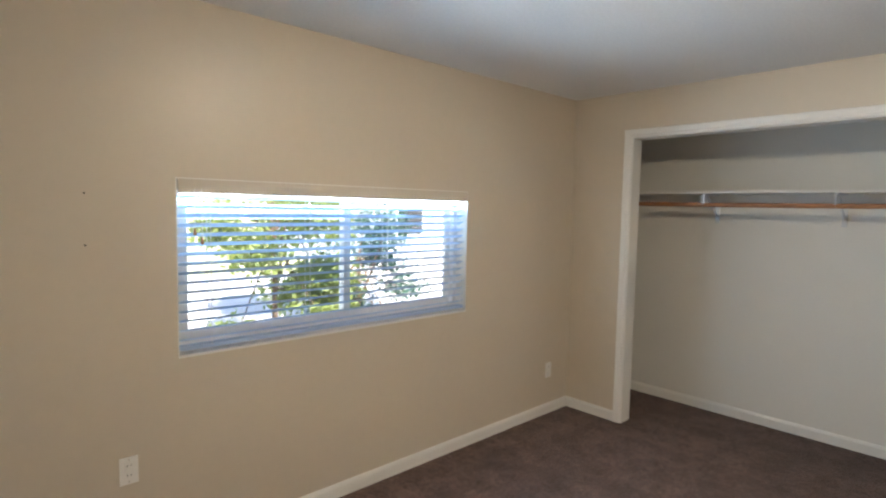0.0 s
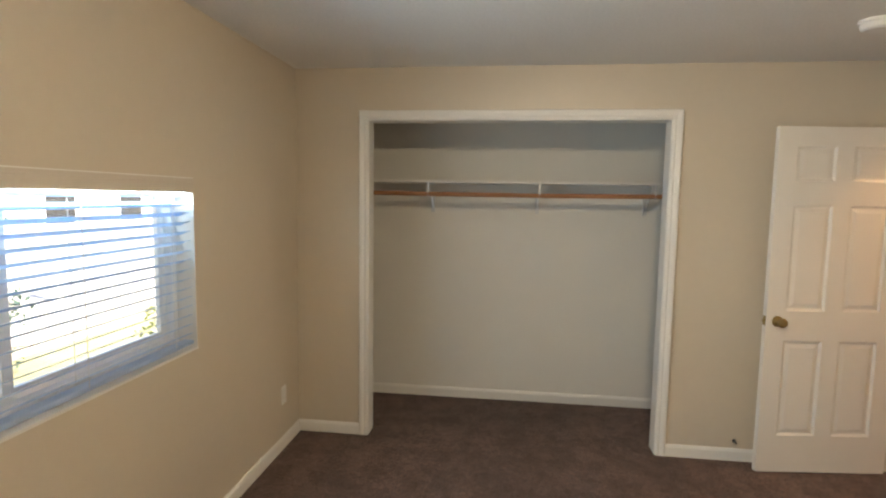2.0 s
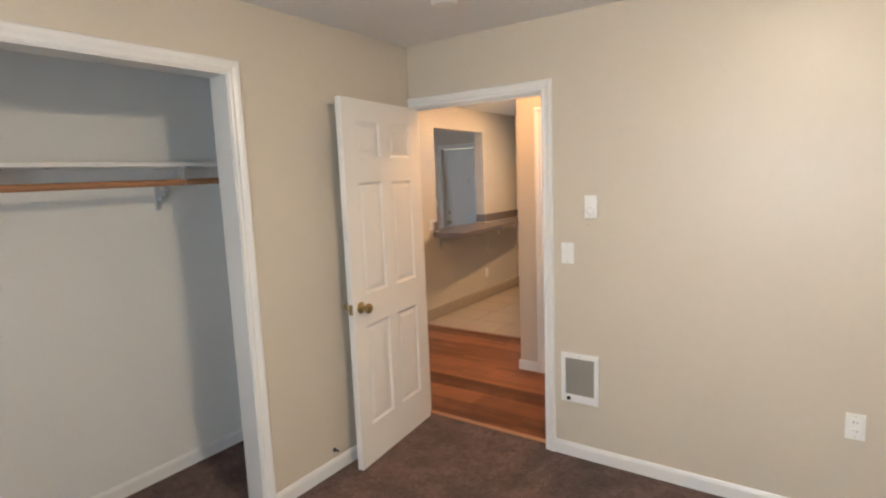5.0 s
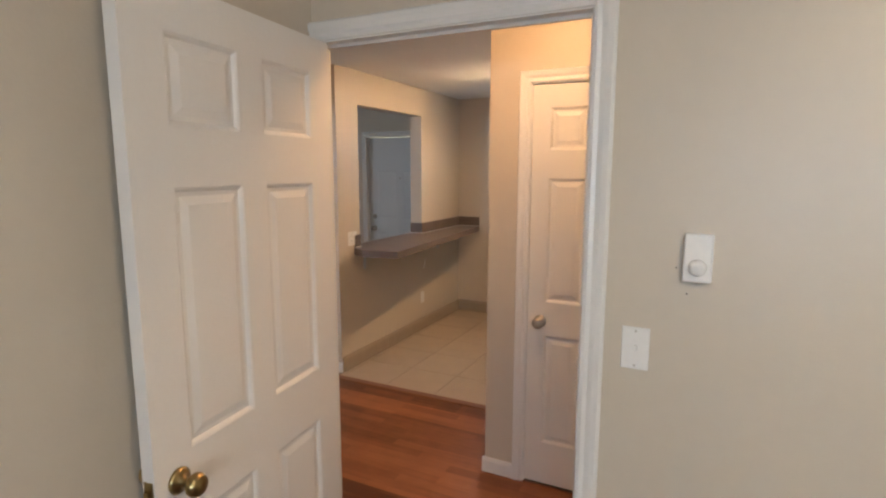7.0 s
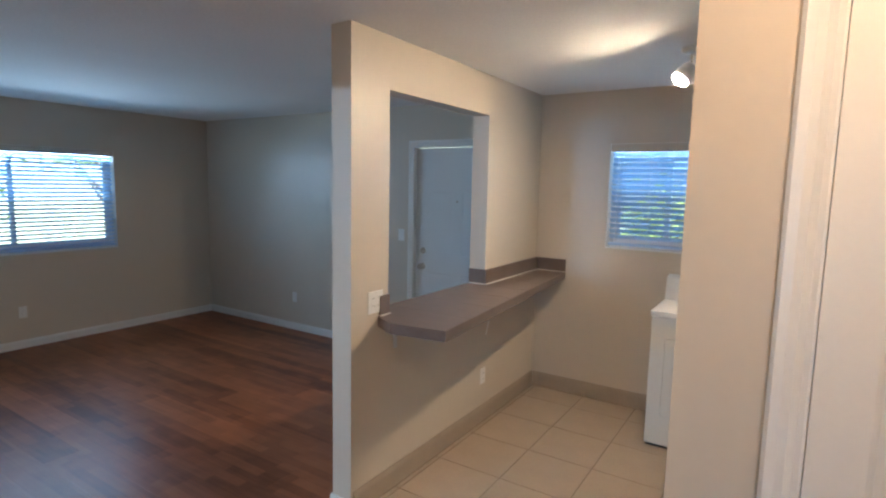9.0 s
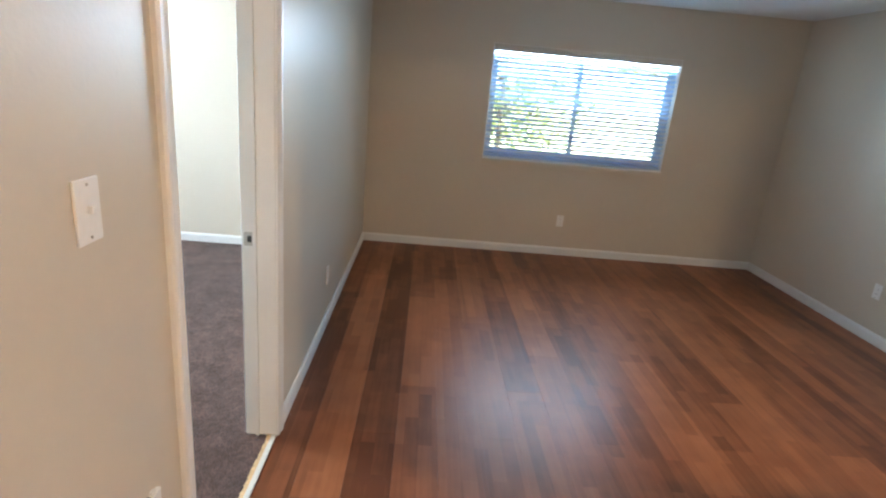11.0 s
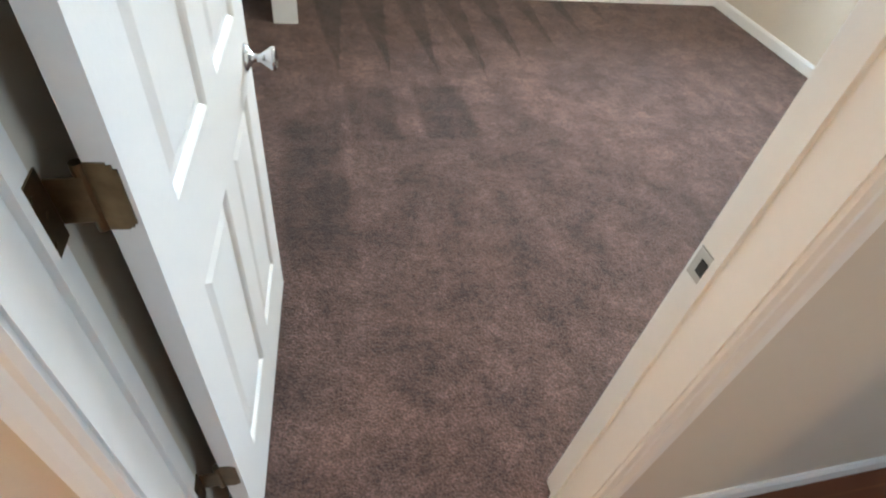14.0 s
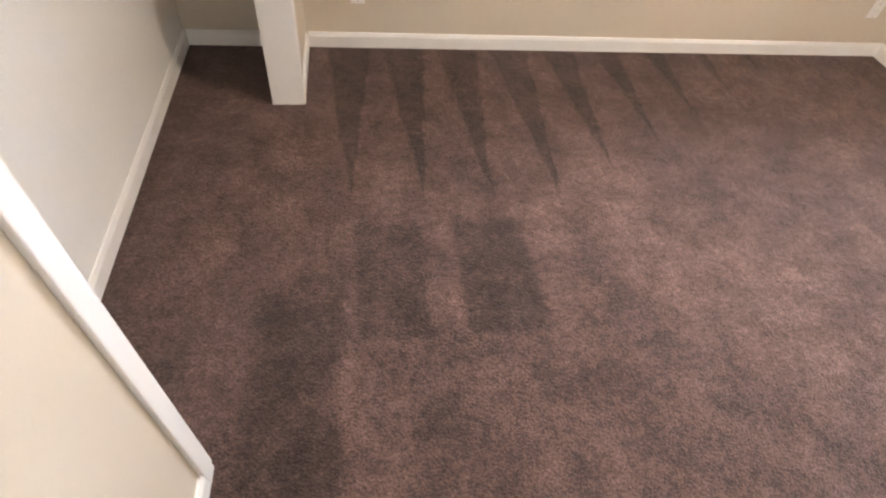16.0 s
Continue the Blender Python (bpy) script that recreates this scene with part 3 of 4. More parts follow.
def door(name, label, axis_faces, a0, a1, top, hinge_at, angle, mirror, knob_mat, knob_flare=False, leaf_mat=DOOR, panels=None, swing_to=1, casings=True, strike=False, knob_z=0.915, leaf_w=None, hinges=(0.34, 1.08, 1.82)):
    """A door in a wall along x: lining, casings on both faces, and a leaf that turns about its hinge."""
    f0, f1 = axis_faces
    d = thing(name, label, "door", kind="structure")
    room = f1 if swing_to > 0 else f0
    stop = (room - swing_to * 0.052, room - swing_to * 0.038)
    jamb(d, "x", f0, f1, a0, a1, top, tuple(sorted(stop)))
    if casings:
        casing(d, "x", f1, 1, a0, a1, top), casing(d, "x", f0, -1, a0, a1, top)
    w = leaf_w or a1 - a0 - 0.006
    leaf = part("leaf", slab_mesh(w, top - 0.018, 0.035, panels or six_panels(w)), leaf_mat, d, "white six-panel moulded door leaf")
    leaf.matrix_world = hinge_at @ pose(0, 0, 0.013, 0, 0, angle) @ Matrix.Diagonal((-1 if mirror else 1, swing_to, 1, 1))
    for z in hinges:
        hinge(leaf, z)
    kx = w - 0.065
    knob(leaf, kx, knob_z, 0.0, 1, knob_mat, "round metal door knob", knob_flare)
    knob(leaf, kx, knob_z, -0.035, -1, knob_mat, "round metal door knob", knob_flare)
    part("latch", boxes((w - 0.001, w + 0.002, -0.030, -0.005, knob_z - 0.028, knob_z + 0.028), (w, w + 0.010, -0.024, -0.011, knob_z - 0.008, knob_z + 0.008)), knob_mat, leaf)
    return d, leaf


door_1, leaf_1 = door("door_1", "open white six-panel bedroom door with brass knob", (1.185, 1.275), 4.55, 5.455, 2.05, pose(5.428, 1.278, 0), -83.6, True, BRASS, leaf_w=0.762)
door_2, leaf_2 = door("door_2", "open white six-panel bedroom door with chrome knob", (1.10, 1.225), 7.355, 8.195, 2.05, pose(7.397, 1.242, 0), 85.5, False, CHROME, leaf_w=0.80, knob_flare=True, knob_z=0.865)
part("strike_plate", boxes((8.1915, 8.1945, 1.180, 1.224, 0.90, 0.957)), NICKEL, door_2, "metal strike plate")
for hz in (0.353, 1.093, 1.833):
    bm = boxes((7.356, 7.3585, 1.192, 1.236, hz - 0.046, hz + 0.046), (7.358, 7.394, 1.236, 1.2395, hz - 0.030, hz + 0.030), bevel=0.001)
    for sz in (-0.03, 0.0, 0.03):
        cylinder(bm, (7.358, 1.205 + 0.012 * (sz == 0), hz + sz), (7.360, 1.205 + 0.012 * (sz == 0), hz + sz), 0.004, n=8)
    part("hinge_leaf", bm, BRONZE, door_2, "antique brass hinge leaf on the jamb")
part("strike_hole", boxes((8.1905, 8.193, 1.193, 1.210, 0.915, 0.942)), DARK, door_2)
door_3, leaf_3 = door("door_3", "closed white six-panel hall closet door", (0.03, 0.15), 4.437, 5.05, 2.05, pose(4.440, 0.148, 0), 0, False, NICKEL, knob_z=0.875)
part("latch_hook", boxes((4.47, 4.478, 0.150, 0.175, 1.76, 1.764), (4.435, 4.478, 0.165, 0.169, 1.755, 1.768), bevel=0.001), NICKEL, door_3, "small metal hook latch")

door_4 = thing("door_4", "closed pale grey-white entry door with deadbolt", "door", kind="structure")
jamb(door_4, "x", -3.10, -2.95, 7.21, 8.13, 2.04)
casing(door_4, "x", -2.95, 1, 7.21, 8.13, 2.04)
entry = part("leaf", slab_mesh(0.914, 2.02, 0.044, [(a, b, z0, z1) for a, b in ((0.13, 0.41), (0.50, 0.78)) for z0, z1 in ((0.25, 0.85), (1.02, 1.62))], 0.3), ENTRY, door_4, "pale entry door leaf")
entry.matrix_world = pose(7.213, -2.985, 0.012)
knob(entry, 0.83, 0.90, 0.0, 1, NICKEL, "satin nickel knob")
lathe_bm = lathe(bmesh.new(), (0.83, 0.0, 1.05), (0, 1, 0), ((0.001, 0), (0.030, 0), (0.031, 0.006), (0.022, 0.014), (0.006, 0.016), (0.005, 0.030), (0.001, 0.030)))
part("deadbolt", lathe_bm, NICKEL, entry, "satin nickel deadbolt", smooth=True)
part("peephole", cylinder(bmesh.new(), (0.457, -0.001, 1.53), (0.457, 0.006, 1.53), 0.010, n=14), NICKEL, entry)


# ---- windows and blinds ----
def window(name, label, axis, inner, outer, a0, a1, z0, z1, split):
    """A sliding vinyl window set in an opening: liner, frame, sashes, panes."""
    d = thing(name, label, "window", kind="structure")
    out = 1 if outer > inner else -1
    def B(bm, p0, p1, g0, g1, w0, w1):
        g0, g1 = inner + out * g0, inner + out * g1
        g0, g1 = min(g0, g1), max(g0, g1)
        box(bm, *((p0, p1, g0, g1) if axis == "x" else (g0, g1, p0, p1)), w0, w1)
    depth = abs(outer - inner)
    bm = bmesh.new()
    B(bm, a0, a0 + 0.004, 0, depth, z0, z1), B(bm, a1 - 0.004, a1, 0, depth, z0, z1), B(bm, a0, a1, 0, depth, z1 - 0.004, z1), B(bm, a0, a1, -0.004, depth, z0, z0 + 0.012)
    part("window_sill", bm, TRIM, d, "white painted reveal and sill")
    bm = bmesh.new()
    o0, o1 = depth - 0.06, depth + 0.01
    e = 0.035
    B(bm, a0 + 0.004, a0 + e, o0, o1, z0 + 0.012, z1 - 0.004), B(bm, a1 - e, a1 - 0.004, o0, o1, z0 + 0.012, z1 - 0.004)
    B(bm, a0 + e, a1 - e, o0, o1, z0 + 0.012, z0 + e + 0.015), B(bm, a0 + e, a1 - e, o0, o1, z1 - e, z1 - 0.004)
    part("window_frame", bm, VINYL, d, "white vinyl window frame")
    for k, (p0, p1) in enumerate(((a0 + e, split + 0.02), (split - 0.02, a1 - e))):
        g = depth - (0.022 if k else 0.048)
        bm = bmesh.new()
        s = 0.038
        zb, zt = z0 + e + 0.015, z1 - e
        B(bm, p0, p0 + s, g, g + 0.024, zb, zt), B(bm, p1 - s, p1, g, g + 0.024, zb, zt)
        B(bm, p0 + s, p1 - s, g, g + 0.024, zb, zb + s), B(bm, p0 + s, p1 - s, g, g + 0.024, zt - s, zt)
        sash = part("sash", bm, VINYL, d, "white vinyl sliding sash")
        bm = bmesh.new()
        B(bm, p0 + s - 0.004, p1 - s + 0.004, g + 0.010, g + 0.014, zb + s - 0.004, zt - s + 0.004)
        pane = part("pane", bm, GLASS, sash, "clear window glass")
        pane.visible_shadow = False
    return d


def blind(label, axis, inner, out, a0, a1, z0, z1, tilt, pitch=0.042, drop=0.0):
    """A horizontal slatted blind: headrail with valance, slats, ladder cords and a bottom rail."""
    b = thing("window_blind", label, "blind", group="slatted window blinds")
    def B(bm, p0, p1, g0, g1, w0, w1, bevel=0.0):
        g0, g1 = sorted((inner + out * g0, inner + out * g1))
        box(bm, *((p0, p1, g0, g1) if axis == "x" else (g0, g1, p0, p1)), w0, w1, bevel)
    bm = bmesh.new()
    B(bm, a0 + 0.006, a1 - 0.006, 0.012, 0.055, z1 - 0.045, z1 - 0.005)
    part("headrail", bm, PLASTIC, b)
    bm = bmesh.new()
    B(bm, a0 + 0.003, a1 - 0.003, -0.006, 0.006, z1 - 0.062, z1 - 0.001, 0.003)
    B(bm, a0 + 0.003, a1 - 0.003, -0.010, -0.004, z1 - 0.020, z1 - 0.012, 0.002)
    part("valance", bm, VALANCE, b, "white moulded blind valance with its shade in the colour")
    L = a1 - a0 - 0.024
    me = None
    z = z1 - 0.075
    while z > z0 + drop + 0.045:
        if me is None:
            bm = bmesh.new()
            n = 5
            rows = []
            for i in range(n):
                u = -0.024 + 0.048 * i / (n - 1)
                crown = 0.0022 * (1 - (u / 0.024) ** 2)
                rows.append([bm.verts.new((x, u, crown + k)) for x in (-L / 2, L / 2) for k in (0, 0.0022)])
            for p, q in zip(rows, rows[1:]):
                bm.faces.new((p[0], p[2], q[2], q[0])), bm.faces.new((p[1], p[3], q[3], q[1]))
                bm.faces.new((p[0], p[1], q[1], q[0])), bm.faces.new((p[2], p[3], q[3], q[2]))
            bm.faces.new(rows[0]), bm.faces.new(rows[-1])
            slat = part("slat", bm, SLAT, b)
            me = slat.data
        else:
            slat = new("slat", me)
            slat.parent = b
        g = inner + out * 0.032
        c = ((a0 + a1) / 2, g, z) if axis == "x" else (g, (a0 + a1) / 2, z)
        rz = 0 if axis == "x" else 90
        turn = -tilt * out if axis == "x" else tilt * out
        slat.matrix_world = pose(*c, 0, 0, rz) @ pose(0, 0, 0, turn + random.uniform(-0.6, 0.6), random.uniform(-0.04, 0.04), 0)
        z -= pitch
    bm = bmesh.new()
    B(bm, a0 + 0.010, a1 - 0.010, 0.008, 0.056, z0 + drop + 0.016, z0 + drop + 0.034, 0.004)
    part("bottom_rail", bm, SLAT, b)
    for f in (0.08, 0.36, 0.64, 0.92):
        p = a0 + (a1 - a0) * f
        bm = bmesh.new()
        for g in (0.007, 0.057):
            B(bm, p - 0.0012, p + 0.0012, g - 0.001, g + 0.001, z0 + drop + 0.03, z1 - 0.05)
        part("ladder_cord", bm, PLASTIC, b)
    return b


window_1 = window("window_1", "white vinyl sliding bedroom window", "x", 4.93, 5.08, 2.53, 4.277, 0.91, 1.685, 3.44)
blind_1 = blind("white slatted blind tilted open in the bedroom window", "x", 4.93, 1, 2.535, 4.272, 0.92, 1.682, 21)
cords = part("lift_cord", boxes((2.60, 2.602, 4.915, 4.917, 1.47, 1.64), (2.63, 2.632, 4.915, 4.917, 1.43, 1.64)), PLASTIC, blind_1)
for cx, cz in ((2.601, 1.47), (2.631, 1.43)):
    part("cord_tassel", lathe(bmesh.new(), (cx, 4.916, cz), (0, 0, -1), ((0.002, 0), (0.005, 0.006), (0.008, 0.028), (0.002, 0.031)), n=10), ROD, blind_1, "small wooden cord tassel")
window_2 = window("window_2", "white vinyl sliding living room window", "y", 11.38, 11.53, -1.815, -0.03, 0.93, 1.99, -0.90)
blind("white slatted blind tilted open in the living room window", "y", 11.38, 1, -1.81, -0.035, 0.94, 1.987, 26)
tagged(part("window_apron", boxes((11.358, 11.38, -1.83, -0.015, 0.880, 0.928), bevel=0.004), WALL), "painted sill board under the living room window", "sill", kind="structure")
window_3 = window("window_3", "white vinyl sliding kitchen window", "x", -2.95, -3.10, 5.45, 6.29, 1.23, 2.03, 5.87)
blind("white slatted blind half closed in the kitchen window", "x", -2.95, -1, 5.455, 6.285, 1.24, 2.027, 40)
window_4 = window("window_4", "white vinyl sliding window of the second bedroom", "x", 4.64, 4.79, 8.55, 10.35, 0.92, 1.95, 9.45)
blind("white slatted blind tilted open in the second bedroom window", "x", 4.64, 1, 8.555, 10.345, 0.93, 1.947, 10)

# ---- bedroom closet fittings ----
shelf = thing("closet_shelf", "white painted closet shelf on metal brackets", "shelf")
part("board", boxes((5.94, 6.248, 2.11, 4.92, 1.722, 1.741), bevel=0.002), TRIM, shelf)
part("cleat", boxes((6.232, 6.248, 2.11, 4.92, 1.655, 1.720)), CLOSET, shelf)
for y in (2.52, 3.32, 4.13):
    bm = boxes((6.236, 6.248, y - 0.014, y + 0.014, 1.50, 1.72), (5.96, 6.24, y - 0.012, y + 0.012, 1.712, 1.722))
    for k in range(7):
        f = k / 6
        box(bm, 6.236 - 0.24 * f, 6.236 - 0.24 * f + 0.045, y - 0.003, y + 0.003, 1.52 + 0.165 * f, 1.545 + 0.172 * f)
    box(bm, 5.950, 5.982, y - 0.006, y + 0.006, 1.630, 1.712)
    part("bracket", bm, BRACKET, shelf, "grey metal shelf bracket with rod hook")
rod_bm = bmesh.new()
pts = 16
rings = []
for i in range(pts + 1):
    y = 2.105 + (4.925 - 2.105) * i / pts
    sag = 0.010 * (1 - ((i - pts / 2) / (pts / 2)) ** 2)
    rings.append([rod_bm.verts.new((5.965 + 0.0165 * math.cos(a), y, 1.648 - sag + 0.0165 * math.sin(a))) for a in [2 * math.pi * k / 14 for k in range(14)]])
for ra, rb in zip(rings, rings[1:]):
    for k in range(14):
        rod_bm.faces.new((ra[k], ra[(k + 1) % 14], rb[(k + 1) % 14], rb[k]))
tagged(part("closet_rod", rod_bm, ROD, smooth=True), "reddish-brown wooden hanging rod sagging under the closet shelf", "rod")


# ---- wall fittings ----
def on_wall(x, y, z, rz):
    return pose(x, y, z, 0, 0, rz)


def plate(name, label, category, m, kind, w=0.070, h=0.115):
    """A wall plate whose front looks along its own -y."""
    d = placed(name, label, category, m)
    part("cover", boxes((-w / 2, w / 2, -0.006, 0.0, -h / 2, h / 2), bevel=0.0025), PLASTIC, d)
    xs = (0,) if w < 0.1 else (-0.023, 0.023)
    if kind == "outlet":
        for x in xs:
            for z in (-0.02, 0.02):
                f = part("receptacle", boxes((x - 0.016, x + 0.016, -0.008, -0.005, z - 0.0135, z + 0.0135), bevel=0.003), PLASTIC, d)
                part("slot", boxes((x - 0.008, x - 0.006, -0.0086, -0.007, z - 0.002, z + 0.006), (x + 0.006, x + 0.008, -0.0086, -0.007, z - 0.002, z + 0.006)), DARK, f)
    else:
        for x in xs:
            part("toggle", boxes((x - 0.005, x + 0.005, -0.016, -0.005, -0.004, 0.010), bevel=0.002), PLASTIC, d)
    for z in (-0.047, 0.047):
        part("screw", cylinder(bmesh.new(), (0, -0.0075, z), (0, -0.0055, z), 0.003, n=8), NICKEL, d)
    return d


plate("power_outlet", "white duplex outlet low on the beige wall", "outlet", on_wall(5.20, 4.93, 0.345, 0), "outlet")
plate("power_outlet", "white duplex outlet low on the window wall", "outlet", on_wall(2.331, 4.93, 0.478, 0), "outlet")
plate("power_outlet", "white duplex outlet low on the beige wall", "outlet", on_wall(3.12, 1.275, 0.485, 180), "outlet")
plate("light_switch", "white toggle switch beside the bedroom door", "switch", on_wall(4.405, 1.275, 1.177, 180), "switch")
plate("light_switch", "white toggle switch on the hall wall", "switch", on_wall(7.02, 1.10, 1.33, 0), "switch")
plate("power_outlet", "white duplex outlet low on the living room wall", "outlet", on_wall(9.40, 1.10, 0.34, 0), "outlet")
plate("power_outlet", "white duplex outlet under the living room window", "outlet", on_wall(11.38, -0.89, 0.36, -90), "outlet")
plate("power_outlet", "white duplex outlet low on the living room wall", "outlet", on_wall(9.80, -2.95, 0.38, 180), "outlet")
plate("light_switch", "white toggle switch beside the entry door", "switch", on_wall(8.28, -2.95, 1.2, 180), "switch")
plate("power_outlet", "white two-gang outlet plate above the counter end", "outlet", on_wall(6.86, -0.855, 1.085, -90), "outlet", w=0.115)
plate("power_outlet", "white duplex outlet under the counter", "outlet", on_wall(6.86, -2.05, 0.34, -90), "outlet")
plate("power_outlet", "white duplex outlet low on the second bedroom wall", "outlet", on_wall(7.86, 4.64, 0.29, 0), "outlet")
plate("power_outlet", "white duplex outlet low on the second bedroom wall", "outlet", on_wall(10.72, 4.64, 0.29, 0), "outlet")

thermostat = placed("thermostat", "white thermostat with a round dial on the beige wall", "thermostat", on_wall(4.270, 1.275, 1.43, 180))
part("body", boxes((-0.033, 0.033, -0.024, 0.0, -0.06, 0.06), bevel=0.005), PLASTIC, thermostat)
part("dial", lathe(bmesh.new(), (0, -0.025, -0.022), (0, -1, 0), ((0.001, 0), (0.020, 0), (0.021, 0.006), (0.017, 0.013), (0.001, 0.014))), PLASTIC, thermostat, smooth=True)


def wall_heater(m, label):
    """A recessed fan heater: cover, slatted grille, control knob, torn tape along its top."""
    d = placed("wall_heater", label, "heater", m, group="electric wall heaters")
    w, h = 0.215, 0.285
    bm = boxes((-w / 2, w / 2, -0.012, 0.0, -h / 2, -h / 2 + 0.045), (-w / 2, w / 2, -0.012, 0.0, h / 2 - 0.030, h / 2),
               (-w / 2, -w / 2 + 0.026, -0.012, 0.0, -h / 2 + 0.045, h / 2 - 0.030), (w / 2 - 0.026, w / 2, -0.012, 0.0, -h / 2 + 0.045, h / 2 - 0.030), bevel=0.003)
    part("cover", bm, PLASTIC, d, "white enamelled heater cover")
    part("element", boxes((-w / 2 + 0.02, w / 2 - 0.02, -0.002, 0.0, -h / 2 + 0.04, h / 2 - 0.025)), GRILLE, d, "brown heating element behind the grille")
    base = None
    for i in range(22):
        z = -h / 2 + 0.050 + i * 0.0095
        if base is None:
            base = part("grille_bar", boxes((-w / 2 + 0.026, w / 2 - 0.026, -0.010, -0.004, -0.0022, 0.0022)), BAR, d)
            base.location = (0, 0, z)
        else:
            b = new("grille_bar", base.data)
            b.parent, b.location = d, (0, 0, z)
    part("control_knob", lathe(bmesh.new(), (-0.062, -0.012, -h / 2 + 0.022), (0, -1, 0), ((0.001, 0), (0.011, 0), (0.010, 0.010), (0.001, 0.011)), n=16), DARK, d)
    part("screw", cylinder(bmesh.new(), (0.0, -0.014, h / 2 - 0.015), (0.0, -0.011, h / 2 - 0.015), 0.004, n=10), NICKEL, d)
    return d


wall_heater(on_wall(4.340, 1.275, 0.472, 180), "white electric wall heater low on the bedroom wall")
heater_2 = wall_heater(on_wall(7.06, 1.10, 0.478, 0), "white electric wall heater low on the hall wall with torn tape")
for i in range(9):
    x = -0.10 + 0.022 * i
    part("tape_scrap", boxes((x, x + random.uniform(0.008, 0.016), -0.008, 0.0, 0.1430, 0.1435 + random.uniform(0.003, 0.012))), GRILLE if i % 2 else CAULK, heater_2, "torn paint scrap")

alarm = placed("smoke_alarm", "white round smoke alarm on the ceiling", "smoke alarm", pose(4.72, 1.93, H))
part("base", lathe(bmesh.new(), (0, 0, 0), (0, 0, -1), ((0.001, 0), (0.070, 0), (0.071, 0.012), (0.066, 0.014), (0.001, 0.014))), PLASTIC, alarm, smooth=False)
part("cover", lathe(bmesh.new(), (0, 0, -0.014), (0, 0, -1), ((0.001, 0), (0.062, 0), (0.060, 0.022), (0.050, 0.030), (0.001, 0.031))), PLASTIC, alarm, smooth=False)
tagged(part("door_stop", lathe(bmesh.new(), (5.455, 2.10, 0.13), (-1, 0, 0), ((0.001, 0), (0.012, 0), (0.006, 0.006), (0.004, 0.022), (0.006, 0.024), (0.006, 0.03), (0.001, 0.03)), n=12), DARK), "small dark spring door stop by the closet", "door stop")


for nx, nz in ((4.318, 1.40), (4.29, 1.335)):
    tagged(part("nail_hole", cylinder(bmesh.new(), (nx, 1.2752, nz), (nx, 1.276, nz), 0.0022, n=8), DARK), "small dark nail hole under the thermostat", "nail hole")
for nx, nz in ((2.205, 1.608), (2.204, 1.409)):
    tagged(part("nail_hole", cylinder(bmesh.new(), (nx, 4.9295, nz), (nx, 4.9285, nz), 0.004, n=8), DARK), "small dark nail hole in the beige wall", "nail hole")


# ---- lamps ----
def dome_light(x, y, mat, label, r=0.15):
    d = placed("ceiling_light", label, "ceiling light", pose(x, y, H))
    part("base", lathe(bmesh.new(), (0, 0, 0), (0, 0, -1), ((0.001, 0), (r + 0.01, 0), (r + 0.01, 0.022), (0.001, 0.022)), n=32), NICKEL, d)
    part("dome", lathe(bmesh.new(), (0, 0, -0.022), (0, 0, -1), ((0.001, 0), (r, 0), (r * 0.93, 0.035), (r * 0.7, 0.065), (r * 0.35, 0.082), (0.001, 0.086)), n=32), mat, d, "glowing frosted glass dome", smooth=True)
    return d


dome_light(3.35, 3.05, DOME, "round flush ceiling light with a glowing frosted dome")
dome_light(4.95, 0.74, HALLDOME, "round flush hall ceiling light with a warm dome")
dome_light(9.1, 3.25, DOME_COOL, "round flush bedroom ceiling light with a glowing dome")
track = placed("track_light", "white kitchen ceiling spotlight with warm lit bulb", "spotlight", pose(5.60, -1.92, H))
part("canopy", lathe(bmesh.new(), (0, 0, 0), (0, 0, -1), ((0.001, 0), (0.055, 0), (0.052, 0.02), (0.012, 0.028), (0.001, 0.028))), PLASTIC, track, smooth=True)
part("stem", cylinder(bmesh.new(), (0, 0, -0.02), (0, 0, -0.11), 0.008), PLASTIC, track)
part("shade", lathe(bmesh.new(), (0.0, 0.0, -0.09), (0.45, 0.45, -0.75), ((0.012, 0), (0.035, 0.004), (0.045, 0.05), (0.050, 0.10), (0.047, 0.10), (0.040, 0.05), (0.010, 0.02)), n=20), PLASTIC, track, "white spotlight shade", smooth=True)
part("bulb", lathe(bmesh.new(), (0.012, 0.012, -0.11), (0.45, 0.45, -0.75), ((0.001, 0), (0.014, 0.004), (0.028, 0.035), (0.034, 0.058), (0.026, 0.070), (0.001, 0.074)), n=16), BULB, track, "warm lit reflector bulb", smooth=True)

# ---- kitchen counter and dryer ----
counter = thing("bar_counter", "brown tiled breakfast bar through the wall opening", "counter")
CT = 1.005
prof = ((6.985, -2.05), (6.985, -0.96), (6.86, -0.96), (6.86, -0.88), (6.72, -0.80), (6.42, -0.845), (6.60, -2.95), (6.86, -2.95), (6.86, -2.05))
bm = bmesh.new()
for za, zb in ((CT - 0.055, CT - 0.004),):
    lo, hi = [bm.verts.new((x, y, za)) for x, y in prof], [bm.verts.new((x, y, zb)) for x, y in prof]
    bm.faces.new(lo), bm.faces.new(hi)
    for i in range(len(prof)):
        j = (i + 1) % len(prof)
        bm.faces.new((lo[i], lo[j], hi[j], hi[i]))
part("core", bm, COUNTER, counter, "brown tiled counter edge")


